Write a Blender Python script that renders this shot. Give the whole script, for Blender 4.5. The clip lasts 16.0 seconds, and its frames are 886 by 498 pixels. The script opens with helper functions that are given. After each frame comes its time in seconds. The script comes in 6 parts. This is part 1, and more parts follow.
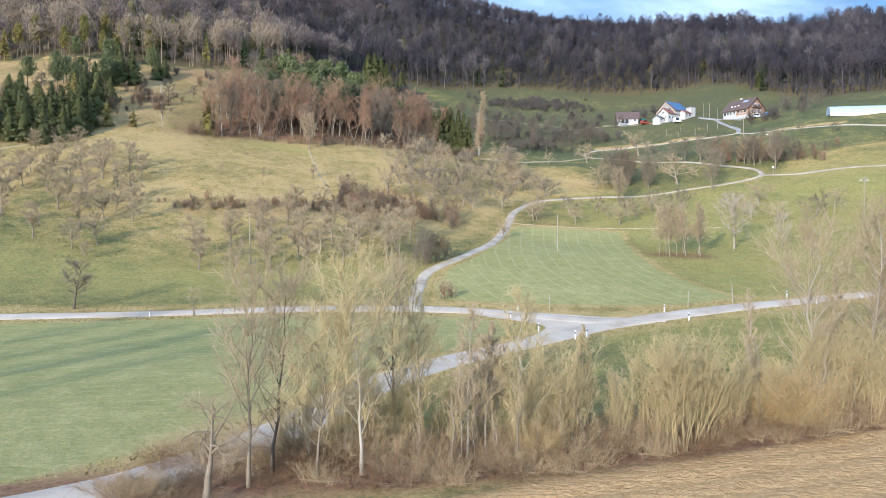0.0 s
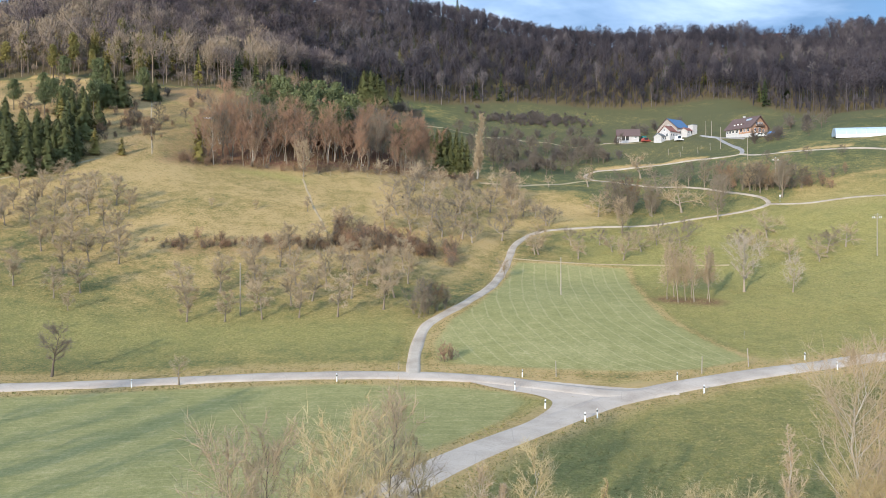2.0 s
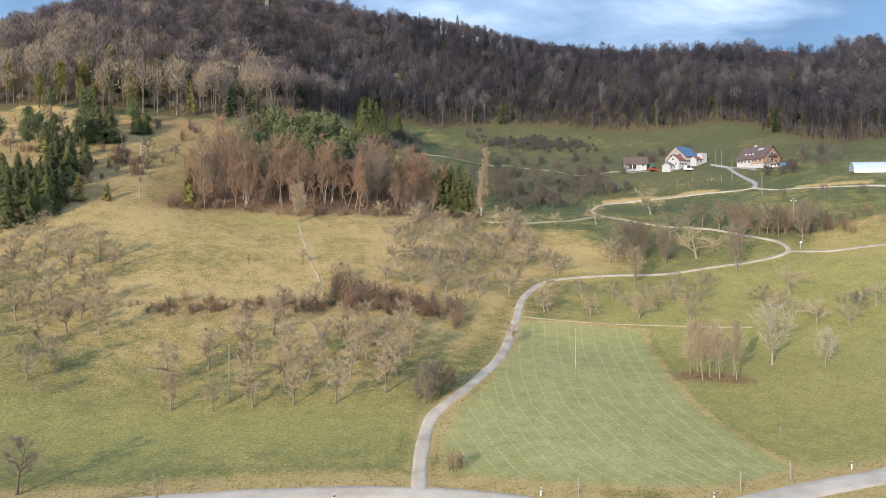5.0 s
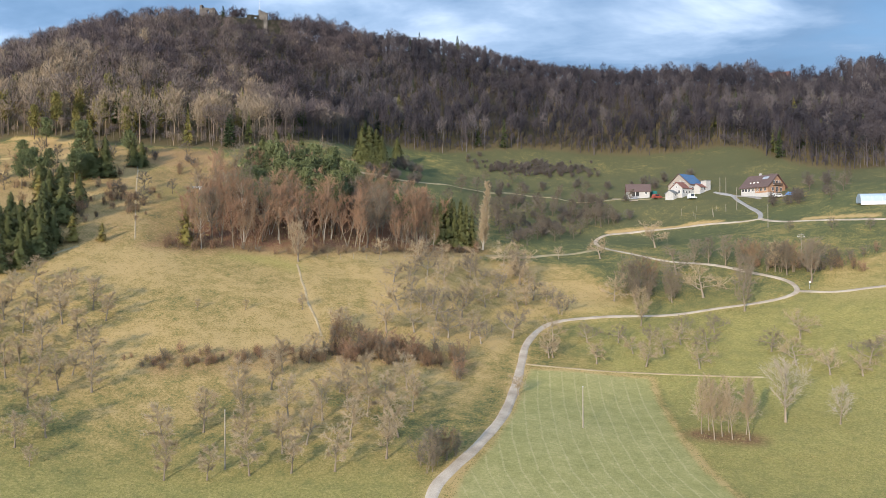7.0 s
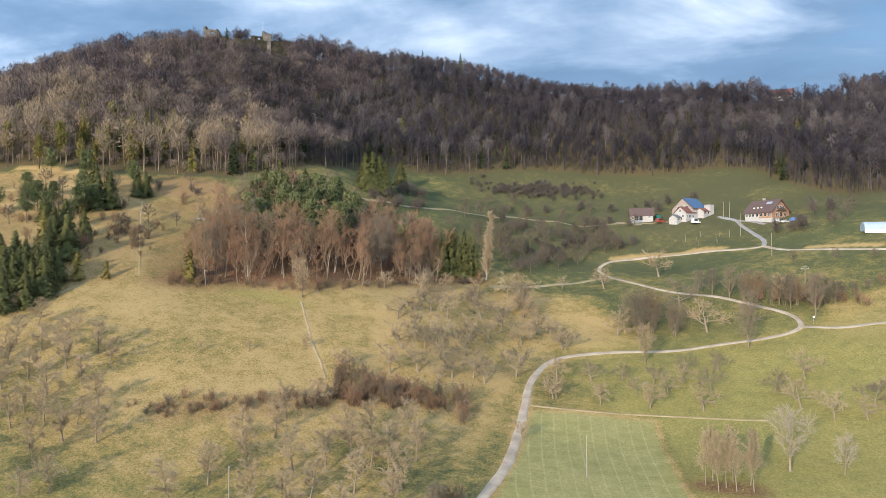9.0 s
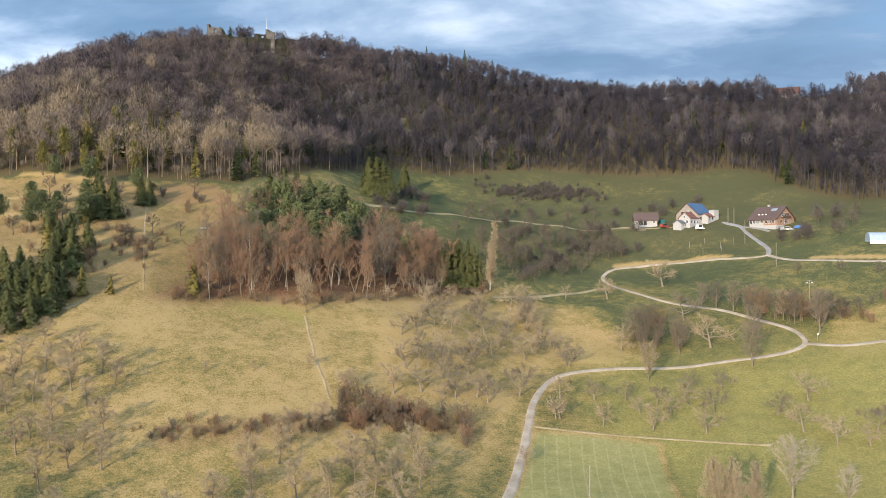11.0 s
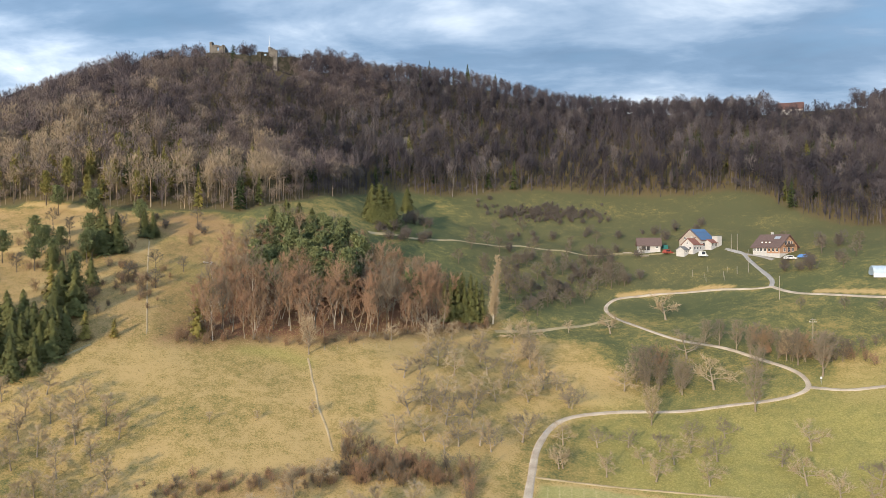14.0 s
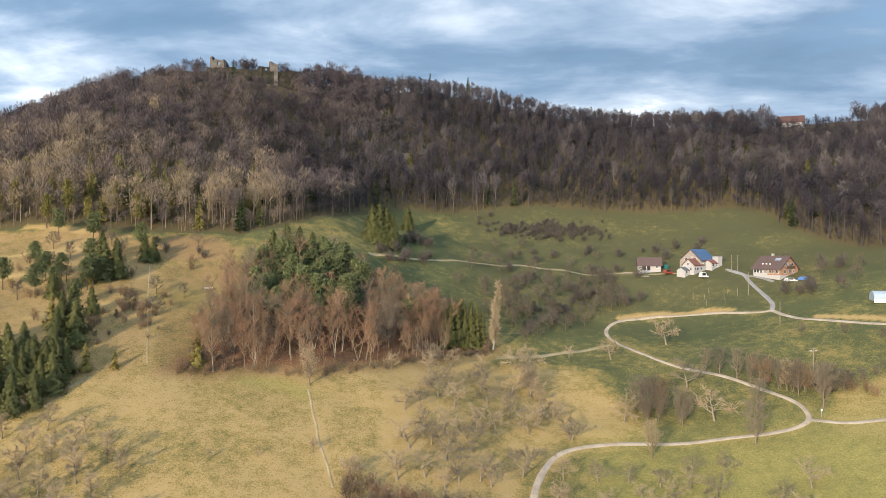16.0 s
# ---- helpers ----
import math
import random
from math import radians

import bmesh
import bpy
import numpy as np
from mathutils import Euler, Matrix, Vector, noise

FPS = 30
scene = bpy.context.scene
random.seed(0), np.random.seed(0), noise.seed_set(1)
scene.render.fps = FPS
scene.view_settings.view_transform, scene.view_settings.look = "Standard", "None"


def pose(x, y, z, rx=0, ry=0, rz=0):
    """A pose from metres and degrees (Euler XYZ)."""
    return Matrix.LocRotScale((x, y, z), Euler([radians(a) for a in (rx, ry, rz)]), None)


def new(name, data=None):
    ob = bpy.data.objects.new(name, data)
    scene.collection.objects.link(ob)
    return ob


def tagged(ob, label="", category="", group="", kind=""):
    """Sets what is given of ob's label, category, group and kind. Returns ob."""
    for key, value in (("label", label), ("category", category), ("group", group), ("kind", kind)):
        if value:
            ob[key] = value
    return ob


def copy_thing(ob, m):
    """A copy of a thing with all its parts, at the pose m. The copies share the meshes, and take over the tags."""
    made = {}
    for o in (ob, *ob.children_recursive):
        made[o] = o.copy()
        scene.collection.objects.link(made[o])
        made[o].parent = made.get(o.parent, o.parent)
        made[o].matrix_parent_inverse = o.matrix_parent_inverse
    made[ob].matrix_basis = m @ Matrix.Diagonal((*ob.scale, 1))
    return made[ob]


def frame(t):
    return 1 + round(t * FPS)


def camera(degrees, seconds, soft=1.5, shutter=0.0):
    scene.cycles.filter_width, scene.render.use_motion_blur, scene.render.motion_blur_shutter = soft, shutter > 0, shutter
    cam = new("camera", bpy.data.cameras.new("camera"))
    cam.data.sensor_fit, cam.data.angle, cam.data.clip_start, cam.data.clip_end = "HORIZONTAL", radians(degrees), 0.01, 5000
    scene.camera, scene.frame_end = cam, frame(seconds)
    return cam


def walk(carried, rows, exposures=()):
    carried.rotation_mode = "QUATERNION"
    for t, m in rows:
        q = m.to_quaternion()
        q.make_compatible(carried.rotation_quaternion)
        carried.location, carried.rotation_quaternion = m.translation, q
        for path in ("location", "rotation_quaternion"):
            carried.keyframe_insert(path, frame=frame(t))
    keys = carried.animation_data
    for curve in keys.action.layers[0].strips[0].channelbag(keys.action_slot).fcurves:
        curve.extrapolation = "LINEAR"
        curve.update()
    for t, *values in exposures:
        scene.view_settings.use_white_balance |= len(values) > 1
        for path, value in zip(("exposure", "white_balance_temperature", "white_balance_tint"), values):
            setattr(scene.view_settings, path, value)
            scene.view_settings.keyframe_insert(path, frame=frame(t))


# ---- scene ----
cam = camera(55.8, 16.0, 0.72)
METRES, EYE, TILT, LEAN, TURN = 70.0, 10.0, 0.0, 0.0, 0.0
ROWS = [
    (0.0, 0.0, 0.0, 0.0, 0.0, 0.0, -0.0),
    (0.5, -0.0008, 0.0208, 0.0294, -0.08, 0.01, 0.01),
    (1.0, -0.0027, 0.0427, 0.0589, -0.14, 0.03, 0.02),
    (1.5, -0.0043, 0.0661, 0.0888, -0.2, -0.03, 0.07),
    (2.0, -0.0062, 0.0892, 0.1177, -0.24, -0.02, 0.08),
    (2.5, -0.0085, 0.1119, 0.1458, -0.29, 0.01, 0.07),
    (3.0, -0.0112, 0.1361, 0.1732, -0.32, 0.01, 0.05),
    (3.5, -0.0139, 0.1612, 0.2014, -0.34, 0.03, 0.07),
    (4.0, -0.017, 0.1858, 0.2301, -0.37, 0.07, 0.09),
    (6.5, -0.0327, 0.3054, 0.3687, -0.43, 0.25, 0.12),
    (7.0, -0.0328, 0.3059, 0.3955, -0.45, 0.74, 0.21),
    (7.5, -0.0314, 0.3012, 0.4226, -0.42, 1.45, 0.33),
    (8.0, -0.0301, 0.3007, 0.4494, -0.3, 1.47, 0.41),
    (10.5, -0.0331, 0.3027, 0.5829, -0.03, 0.18, 0.22),
    (11.0, -0.033, 0.3029, 0.61, 0.03, 0.07, 0.17),
    (11.5, -0.0334, 0.3031, 0.6374, 0.11, -0.0, 0.12),
    (12.0, -0.0331, 0.3037, 0.6653, 0.15, -0.11, 0.13),
    (12.5, -0.0339, 0.3037, 0.6922, 0.16, -0.12, 0.14),
    (13.0, -0.0349, 0.3039, 0.7193, 0.18, -0.15, 0.09),
    (13.5, -0.0348, 0.304, 0.7466, 0.2, -0.2, 0.1),
    (14.0, -0.0347, 0.304, 0.7753, 0.2, -0.24, 0.12),
    (14.5, -0.0349, 0.3039, 0.8031, 0.21, -0.23, 0.11),
    (15.0, -0.0348, 0.3039, 0.832, 0.23, -0.24, 0.09),
    (15.5, -0.0352, 0.3042, 0.8595, 0.23, -0.24, 0.08),
    (16.0, -0.0355, 0.3045, 0.8876, 0.22, -0.28, 0.06),
]
walk(cam, [(t, pose(0, 0, EYE, TILT, LEAN, TURN) @ pose(METRES * x, METRES * y, METRES * z, 90 + pitch, roll, yaw)) for t, x, y, z, yaw, pitch, roll in ROWS], [(0.0, 0.54, 4950, 9), (0.5, 0.43, 5250, 9), (1.5, 0.38, 5200, 9), (4.0, 0.34, 5350, 10), (8.0, 0.29, 5550, 10), (16.0, 0.28, 6000, 10)])

# ---- world, sun ----
SUN_AZ, SUN_EL = 208.0, 11.5
world = bpy.data.worlds.new("sky")
scene.world = world
world.use_nodes = True


class Nodes:
    """Small helper to write node trees in few lines."""

    def __init__(self, tree):
        self.tree = tree

    def add(self, kind, inputs=(), **attrs):
        n = self.tree.nodes.new(kind)
        for k, v in attrs.items():
            setattr(n, k, v)
        for k, v in dict(inputs).items():
            self.put(n, k, v)
        return n

    def put(self, n, k, v):
        s = n.inputs[k]
        if hasattr(v, "is_output"):
            self.tree.links.new(v, s)
        elif hasattr(v, "outputs"):
            self.tree.links.new(v.outputs[0], s)
        else:
            s.default_value = v

    def math(self, op, a, b=0.0, clamp=False):
        n = self.add("ShaderNodeMath", {0: a, 1: b}, operation=op, use_clamp=clamp)
        return n.outputs[0]

    def noise(self, vec, scale, detail=4.0, rough=0.55, distort=0.0):
        n = self.add("ShaderNodeTexNoise", {"Vector": vec, "Scale": scale, "Detail": detail, "Roughness": rough, "Distortion": distort})
        return n.outputs["Fac"]

    def ramp(self, fac, stops):
        n = self.add("ShaderNodeValToRGB", {0: fac})
        while len(n.color_ramp.elements) < len(stops):
            n.color_ramp.elements.new(0.5)
        for e, (p, c) in zip(n.color_ramp.elements, stops):
            e.position = p
            e.color = (*c, 1.0) if isinstance(c, tuple) else (c, c, c, 1.0)
        return n.outputs[0]

    def mix(self, fac, a, b, blend="MIX"):
        n = self.add("ShaderNodeMix", data_type="RGBA", blend_type=blend)
        for i, v in ((0, fac), (6, a), (7, b)):
            if isinstance(v, tuple) and len(v) == 3:
                v = (*v, 1.0)
            self.put(n, i, v)
        return n.outputs[2]

    def mapping(self, vec, scale=(1, 1, 1), loc=(0, 0, 0), rot=(0, 0, 0)):
        return self.add("ShaderNodeMapping", {"Vector": vec, "Scale": scale, "Location": loc, "Rotation": rot}).outputs[0]


def build_world():
    nt = world.node_tree
    nt.nodes.clear()
    n = Nodes(nt)
    sky = n.add("ShaderNodeTexSky", sky_type="NISHITA", sun_disc=False, sun_elevation=radians(SUN_EL), sun_rotation=radians(SUN_AZ),
                air_density=1.0, dust_density=1.2, ozone_density=1.5, altitude=500)
    co = n.add("ShaderNodeTexCoord").outputs["Generated"]
    sep = n.add("ShaderNodeSeparateXYZ", {0: co})
    up = n.math("MAXIMUM", sep.outputs[2], 0.0)
    # flat cloud layer: direction divided by its height
    div = n.math("ADD", up, 0.22)
    px = n.math("DIVIDE", sep.outputs[0], div)
    py = n.math("DIVIDE", sep.outputs[1], div)
    plane = n.add("ShaderNodeCombineXYZ", {0: px, 1: py, 2: 0.0}).outputs[0]
    big = n.noise(n.mapping(plane, (0.8, 1.0, 1.0), (2.75, 0.4, 0)), 1.1, 7.0, 0.52, 0.4)
    fine = n.noise(n.mapping(plane, (0.8, 1.3, 1.0), (7.95, 1.9, 0)), 2.2, 6.0, 0.55, 0.3)
    cover = n.ramp(n.math("ADD", n.math("MULTIPLY", big, 0.7), n.math("MULTIPLY", fine, 0.3)), [(0.28, 0.0), (0.44, 0.96)])
    lit = n.ramp(n.math("ADD", n.math("MULTIPLY", fine, 0.6), n.math("MULTIPLY", big, 0.4)), [(0.36, (0.22, 0.335, 0.48)), (0.46, (0.34, 0.48, 0.65)), (0.53, (0.57, 0.70, 0.85)), (0.60, (1.0, 1.08, 1.15)), (0.66, (2.5, 2.5, 2.4))])
    # clouds turned to the sun are brighter
    s = Vector((math.sin(radians(SUN_AZ)), math.cos(radians(SUN_AZ)), 0.35)).normalized()
    facing = n.add("ShaderNodeVectorMath", {0: co, 1: tuple(s)}, operation="DOT_PRODUCT").outputs["Value"]
    facing = n.math("POWER", n.math("ADD", n.math("MULTIPLY", facing, 0.5), 0.5, True), 1.5)
    clouds = n.add("ShaderNodeBackground", {"Color": lit, "Strength": n.math("MULTIPLY", n.math("ADD", n.math("MULTIPLY", facing, 1.05), 0.84), CLOUDS)})
    clear = n.add("ShaderNodeBackground", {"Color": sky, "Strength": SKY})
    both = n.add("ShaderNodeMixShader", {0: cover, 1: clear, 2: clouds})
    n.add("ShaderNodeOutputWorld", {0: both})


SKY, CLOUDS = 0.13, 0.82
build_world()
sun_lamp = bpy.data.lights.new("sun", "SUN")
sun_lamp.energy, sun_lamp.angle, sun_lamp.color = 5.0, radians(0.6), (1.0, 0.775, 0.51)
sun = new("sun", sun_lamp)
sun.rotation_euler = (radians(90 - SUN_EL), 0, radians(180 - SUN_AZ))


# ---- materials ----
def material(name, rough=0.9, metal=0.0, spec=0.2):
    m = bpy.data.materials.new(name)
    m.use_nodes = True
    n = Nodes(m.node_tree)
    b = m.node_tree.nodes["Principled BSDF"]
    b.inputs["Roughness"].default_value = rough
    b.inputs["Metallic"].default_value = metal
    b.inputs["Specular IOR Level"].default_value = spec
    return m, n, b


def bump(n, b, height, strength=0.4, distance=0.1):
    n.put(b, "Normal", n.add("ShaderNodeBump", {"Height": height, "Strength": strength, "Distance": distance}).outputs[0])


def place(n):
    return n.add("ShaderNodeNewGeometry").outputs["Position"]


def shades(name, cols, scale=1.0, rough=0.9, relief=0.3, distance=0.03, detail_scale=12.0, metal=0.0, spec=0.2, obj=True):
    """Plain weathered surface: a few tones by noise at two scales, with fine relief."""
    m, n, b = material(name, rough, metal, spec)
    co = n.add("ShaderNodeTexCoord").outputs["Object"] if obj else place(n)
    f = n.math("ADD", n.math("MULTIPLY", n.noise(co, scale, 5.0), 0.6), n.math("MULTIPLY", n.noise(co, scale * detail_scale, 4.0), 0.4))
    k = len(cols)
    n.put(b, "Base Color", n.ramp(f, [(0.36 + 0.28 * i / max(1, k - 1), c) for i, c in enumerate(cols)]))
    bump(n, b, n.noise(co, scale * detail_scale, 5.0, 0.65), relief, distance)
    return m


def twig_material(name, a, c, rough=0.85):
    """Bark and twigs: two tones chosen tree by tree, with grain."""
    m, n, b = material(name, rough, 0.0, 0.15)
    rnd = n.add("ShaderNodeObjectInfo").outputs["Random"]
    geo = n.add("ShaderNodeNewGeometry")
    f = n.math("ADD", n.math("MULTIPLY", rnd, 0.55), n.math("MULTIPLY", geo.outputs["Random Per Island"], 0.45))
    col = n.mix(f, a, c)
    grain = n.noise(n.mapping(n.add("ShaderNodeTexCoord").outputs["Object"], (1, 1, 0.25)), 6.0, 4.0)
    n.put(b, "Base Color", n.mix(n.math("MULTIPLY", grain, 0.55), col, (a[0] * 0.45, a[1] * 0.45, a[2] * 0.45)))
    return m


def leaf_material(name, a, c, rough=0.7):
    m, n, b = material(name, rough, 0.0, 0.2)
    rnd = n.add("ShaderNodeObjectInfo").outputs["Random"]
    isl = n.add("ShaderNodeNewGeometry").outputs["Random Per Island"]
    f = n.math("ADD", n.math("MULTIPLY", rnd, 0.4), n.math("MULTIPLY", isl, 0.6))
    n.put(b, "Base Color", n.mix(f, a, c))
    return m


def forest_material(name, cols):
    """Far woods: the tone of each tree is stored with it, twigs vary a little."""
    m, n, b = material(name, 0.9, 0.0, 0.1)
    tone = n.add("ShaderNodeAttribute", attribute_name="tone").outputs["Fac"]
    isl = n.add("ShaderNodeNewGeometry").outputs["Random Per Island"]
    f = n.math("ADD", tone, n.math("MULTIPLY", n.math("SUBTRACT", isl, 0.5), 0.10))
    n.put(b, "Base Color", n.ramp(f, [(i / (len(cols) - 1), c) for i, c in enumerate(cols)]))
    return m


def ground_material():
    m, n, b = material("meadow", 0.95, 0.0, 0.1)
    p = place(n)
    za = n.add("ShaderNodeAttribute", attribute_name="zone_a")
    zb = n.add("ShaderNodeAttribute", attribute_name="zone_b")
    sa = n.add("ShaderNodeSeparateColor", {0: za.outputs["Color"]})
    sb = n.add("ShaderNodeSeparateColor", {0: zb.outputs["Color"]})
    dry, litter, crop = sa.outputs[0], sa.outputs[1], sa.outputs[2]
    plough, rows, lush = sb.outputs[0], sb.outputs[1], sb.outputs[2]
    n1 = n.noise(p, 0.045, 5.0, 0.6)
    n2 = n.noise(p, 0.35, 5.0, 0.65)
    n3 = n.noise(p, 2.1, 5.0, 0.78)
    n4 = n.noise(p, 4.5, 5.0, 0.75)
    fine = n.math("ADD", n.math("MULTIPLY", n3, 0.6), n.math("MULTIPLY", n4, 0.4))
    # grass, from lush green to straw
    straw = n.math("ADD", n.math("MULTIPLY", n.math("SUBTRACT", n1, 0.5), 1.7), n.math("MULTIPLY", n.math("SUBTRACT", n2, 0.5), 1.5))
    straw = n.math("ADD", straw, n.math("MULTIPLY", n.math("SUBTRACT", fine, 0.5), 3.6))
    straw = n.math("SUBTRACT", n.math("ADD", straw, n.math("ADD", n.math("MULTIPLY", dry, 0.72), 0.27)), n.math("MULTIPLY", lush, 0.15), True)
    grass = n.ramp(straw, [(0.0, GRASS[0]), (0.3, GRASS[1]), (0.6, GRASS[2]), (1.0, GRASS[3])])
    fresh = n.ramp(fine, [(0.36, (0.168, 0.157, 0.045)), (0.5, (0.268, 0.234, 0.071)), (0.64, (0.385, 0.313, 0.117))])
    grass = n.mix(n.math("MULTIPLY", lush, n.math("ADD", n2, 0.3), True), grass, fresh)
    # leaf litter below the trees
    litt = n.ramp(fine, [(0.32, (0.08, 0.045, 0.029)), (0.5, (0.17, 0.088, 0.052)), (0.68, (0.30, 0.165, 0.095))])
    col = n.mix(n.math("ADD", litter, n.math("MULTIPLY", n.math("SUBTRACT", n2, 0.5), n.math("MULTIPLY", litter, 1.2)), True), grass, litt)
    # young crop in drilled rows over pale soil
    fr = n.math("FRACT", n.add("ShaderNodeAttribute", attribute_name="furrow").outputs["Fac"])
    tri = n.math("ABSOLUTE", n.math("SUBTRACT", n.math("MULTIPLY", fr, 2.0), 1.0))
    line = n.math("MULTIPLY", n.ramp(n.math("ADD", tri, n.math("MULTIPLY", n.math("SUBTRACT", fine, 0.5), 1.2)), [(0.82, 0.0), (0.96, 1.0)]), rows)
    # gaps in the stand, where pale soil shows
    patchy = n.math("MULTIPLY", n.ramp(n.math("ADD", n.math("MULTIPLY", n1, 0.5), n.math("MULTIPLY", fine, 0.5)), [(0.5, 0.0), (0.62, 1.0)]), rows)
    line = n.math("MAXIMUM", line, n.math("MULTIPLY", patchy, 0.55))
    green = n.ramp(n.math("ADD", n.math("MULTIPLY", n2, 0.35), n.math("MULTIPLY", fine, 0.65)), [(0.35, (0.185, 0.18, 0.062)), (0.52, (0.285, 0.255, 0.094)), (0.66, (0.42, 0.35, 0.165))])
    cropc = n.mix(n.math("MULTIPLY", line, 0.25), green, (0.54, 0.45, 0.25))
    col = n.mix(n.math("ADD", crop, n.math("MULTIPLY", n.math("MULTIPLY", n.math("SUBTRACT", n3, 0.5), n.math("SUBTRACT", 1.0, crop)), crop), True), col, cropc)
    soil = n.ramp(fine, [(0.33, (0.29, 0.165, 0.068)), (0.5, (0.47, 0.295, 0.13)), (0.66, (0.60, 0.41, 0.21))])
    col = n.mix(plough, col, soil)
    n.put(b, "Base Color", col)
    h = n.math("ADD", n.math("MULTIPLY", n2, 0.5), n.math("ADD", n.math("MULTIPLY", fine, 0.5), n.math("MULTIPLY", plough, n.math("MULTIPLY", n.noise(n.mapping(p, (0.9, 1.5, 1.0), (0, 0, 0), (0, 0, -0.36)), 1.3, 5.0, 0.7), 2.6))))
    bump(n, b, h, 0.7, 0.38)
    return m


GRASS = [(0.082, 0.090, 0.039), (0.155, 0.141, 0.051), (0.272, 0.198, 0.070), (0.40, 0.281, 0.120)]


def road_material(name, cols, crack=0.22):
    m, n, b = material(name, 0.88, 0.0, 0.25)
    p = place(n)
    f = n.math("ADD", n.math("MULTIPLY", n.noise(p, 0.25, 5.0), 0.55), n.math("MULTIPLY", n.noise(p, 7.0, 4.0, 0.7), 0.45))
    col = n.ramp(f, [(0.36, cols[0]), (0.5, cols[1]), (0.64, cols[2])])
    vor = n.add("ShaderNodeTexVoronoi", {"Vector": n.mapping(p, (0.25, 0.25, 0.25)), "Scale": 1.0}, feature="DISTANCE_TO_EDGE").outputs[0]
    line = n.ramp(vor, [(0.0, 1.0), (0.012, 0.0)])
    n.put(b, "Base Color", n.mix(n.math("MULTIPLY", line, crack), col, (0.05, 0.047, 0.045)))
    bump(n, b, n.noise(p, 20.0, 4.0, 0.7), 0.3, 0.02)
    return m


MEADOW = ground_material()
ASPHALT = road_material("asphalt", [(0.35, 0.275, 0.205), (0.46, 0.37, 0.28), (0.54, 0.445, 0.345)])
GRAVEL = road_material("track_gravel", [(0.27, 0.215, 0.155), (0.40, 0.325, 0.24), (0.52, 0.43, 0.33)], 0.0)
DRIVE = road_material("grey_drive", [(0.20, 0.185, 0.17), (0.28, 0.26, 0.24), (0.36, 0.335, 0.31)], 0.2)
DIRT_PALE = road_material("pale_dry_path", [(0.25, 0.185, 0.095), (0.35, 0.265, 0.145), (0.44, 0.34, 0.205)], 0.0)
DIRT = road_material("dirt_path", [(0.20, 0.16, 0.085), (0.30, 0.24, 0.13), (0.41, 0.33, 0.20)], 0.0)
BARK = twig_material("bark_grey_brown", (0.19, 0.15, 0.105), (0.32, 0.265, 0.19))
TWIG = twig_material("twigs_grey_brown", (0.32, 0.245, 0.15), (0.49, 0.39, 0.25))
TWIG_PALE = twig_material("twigs_pale", (0.36, 0.30, 0.22), (0.50, 0.43, 0.33))
TWIG_DULL = twig_material("twigs_dull_brown", (0.135, 0.112, 0.085), (0.215, 0.18, 0.14))
TWIG_SCRUB = twig_material("twigs_of_scrub", (0.11, 0.095, 0.084), (0.18, 0.155, 0.137))
TWIG_DARK_FRUIT = twig_material("twigs_dark_fruit_trees", (0.17, 0.138, 0.10), (0.28, 0.23, 0.165))
TWIG_STRAW = twig_material("dry_stems", (0.36, 0.26, 0.14), (0.52, 0.40, 0.235))
TWIG_POPLAR = twig_material("poplar_twigs", (0.37, 0.29, 0.18), (0.47, 0.38, 0.25))
TWIG_RED = twig_material("twigs_reddish", (0.21, 0.135, 0.08), (0.34, 0.235, 0.145))
TWIG_WOOD = twig_material("twigs_of_the_wood", (0.26, 0.15, 0.092), (0.45, 0.295, 0.185))
TWIG_BRAMBLE = twig_material("bramble_stems", (0.15, 0.092, 0.05), (0.30, 0.19, 0.10))
TWIG_GOLD = twig_material("twigs_yellow_green", (0.38, 0.30, 0.15), (0.55, 0.45, 0.24))
BARK_PALE = twig_material("bark_pale", (0.33, 0.29, 0.23), (0.48, 0.43, 0.35))
BARK_LIMB = twig_material("bark_lichened", (0.22, 0.175, 0.125), (0.37, 0.305, 0.225))
BARK_DARK = twig_material("bark_dark", (0.10, 0.08, 0.06), (0.18, 0.14, 0.10))
LEAF_DRY = leaf_material("withered_leaves", (0.34, 0.205, 0.08), (0.52, 0.35, 0.155))
NEEDLES = leaf_material("spruce_needles", (0.05, 0.06, 0.022), (0.165, 0.16, 0.05))
PINE = leaf_material("pine_needles", (0.05, 0.066, 0.028), (0.185, 0.20, 0.082))
# yellower copy of the pine needles, with sunlight put into the colour
PINE_GOLD = leaf_material("sunlit_pine_needles", (0.10, 0.10, 0.03), (0.27, 0.225, 0.065))
LARCH = leaf_material("yellow_needles", (0.16, 0.14, 0.035), (0.30, 0.235, 0.06))
# the tan last stop holds the sunlight of the western fringe
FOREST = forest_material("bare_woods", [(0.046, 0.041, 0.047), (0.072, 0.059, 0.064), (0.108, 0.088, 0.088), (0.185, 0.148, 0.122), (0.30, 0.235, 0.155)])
# darker, greyer copy of the woods: cloud shade and haze put into the colour
FOREST_SHADED = forest_material("shaded_slope_woods", [(0.036, 0.034, 0.042), (0.056, 0.049, 0.056), (0.084, 0.073, 0.078), (0.125, 0.110, 0.110), (0.19, 0.165, 0.145)])
TUFT = forest_material("grass_tufts", [(0.12, 0.12, 0.04), (0.19, 0.17, 0.06), (0.29, 0.225, 0.10), (0.38, 0.295, 0.155)])
FOREST_GREEN = forest_material("needles_far", [(0.022, 0.034, 0.016), (0.06, 0.075, 0.028), (0.24, 0.20, 0.055)])


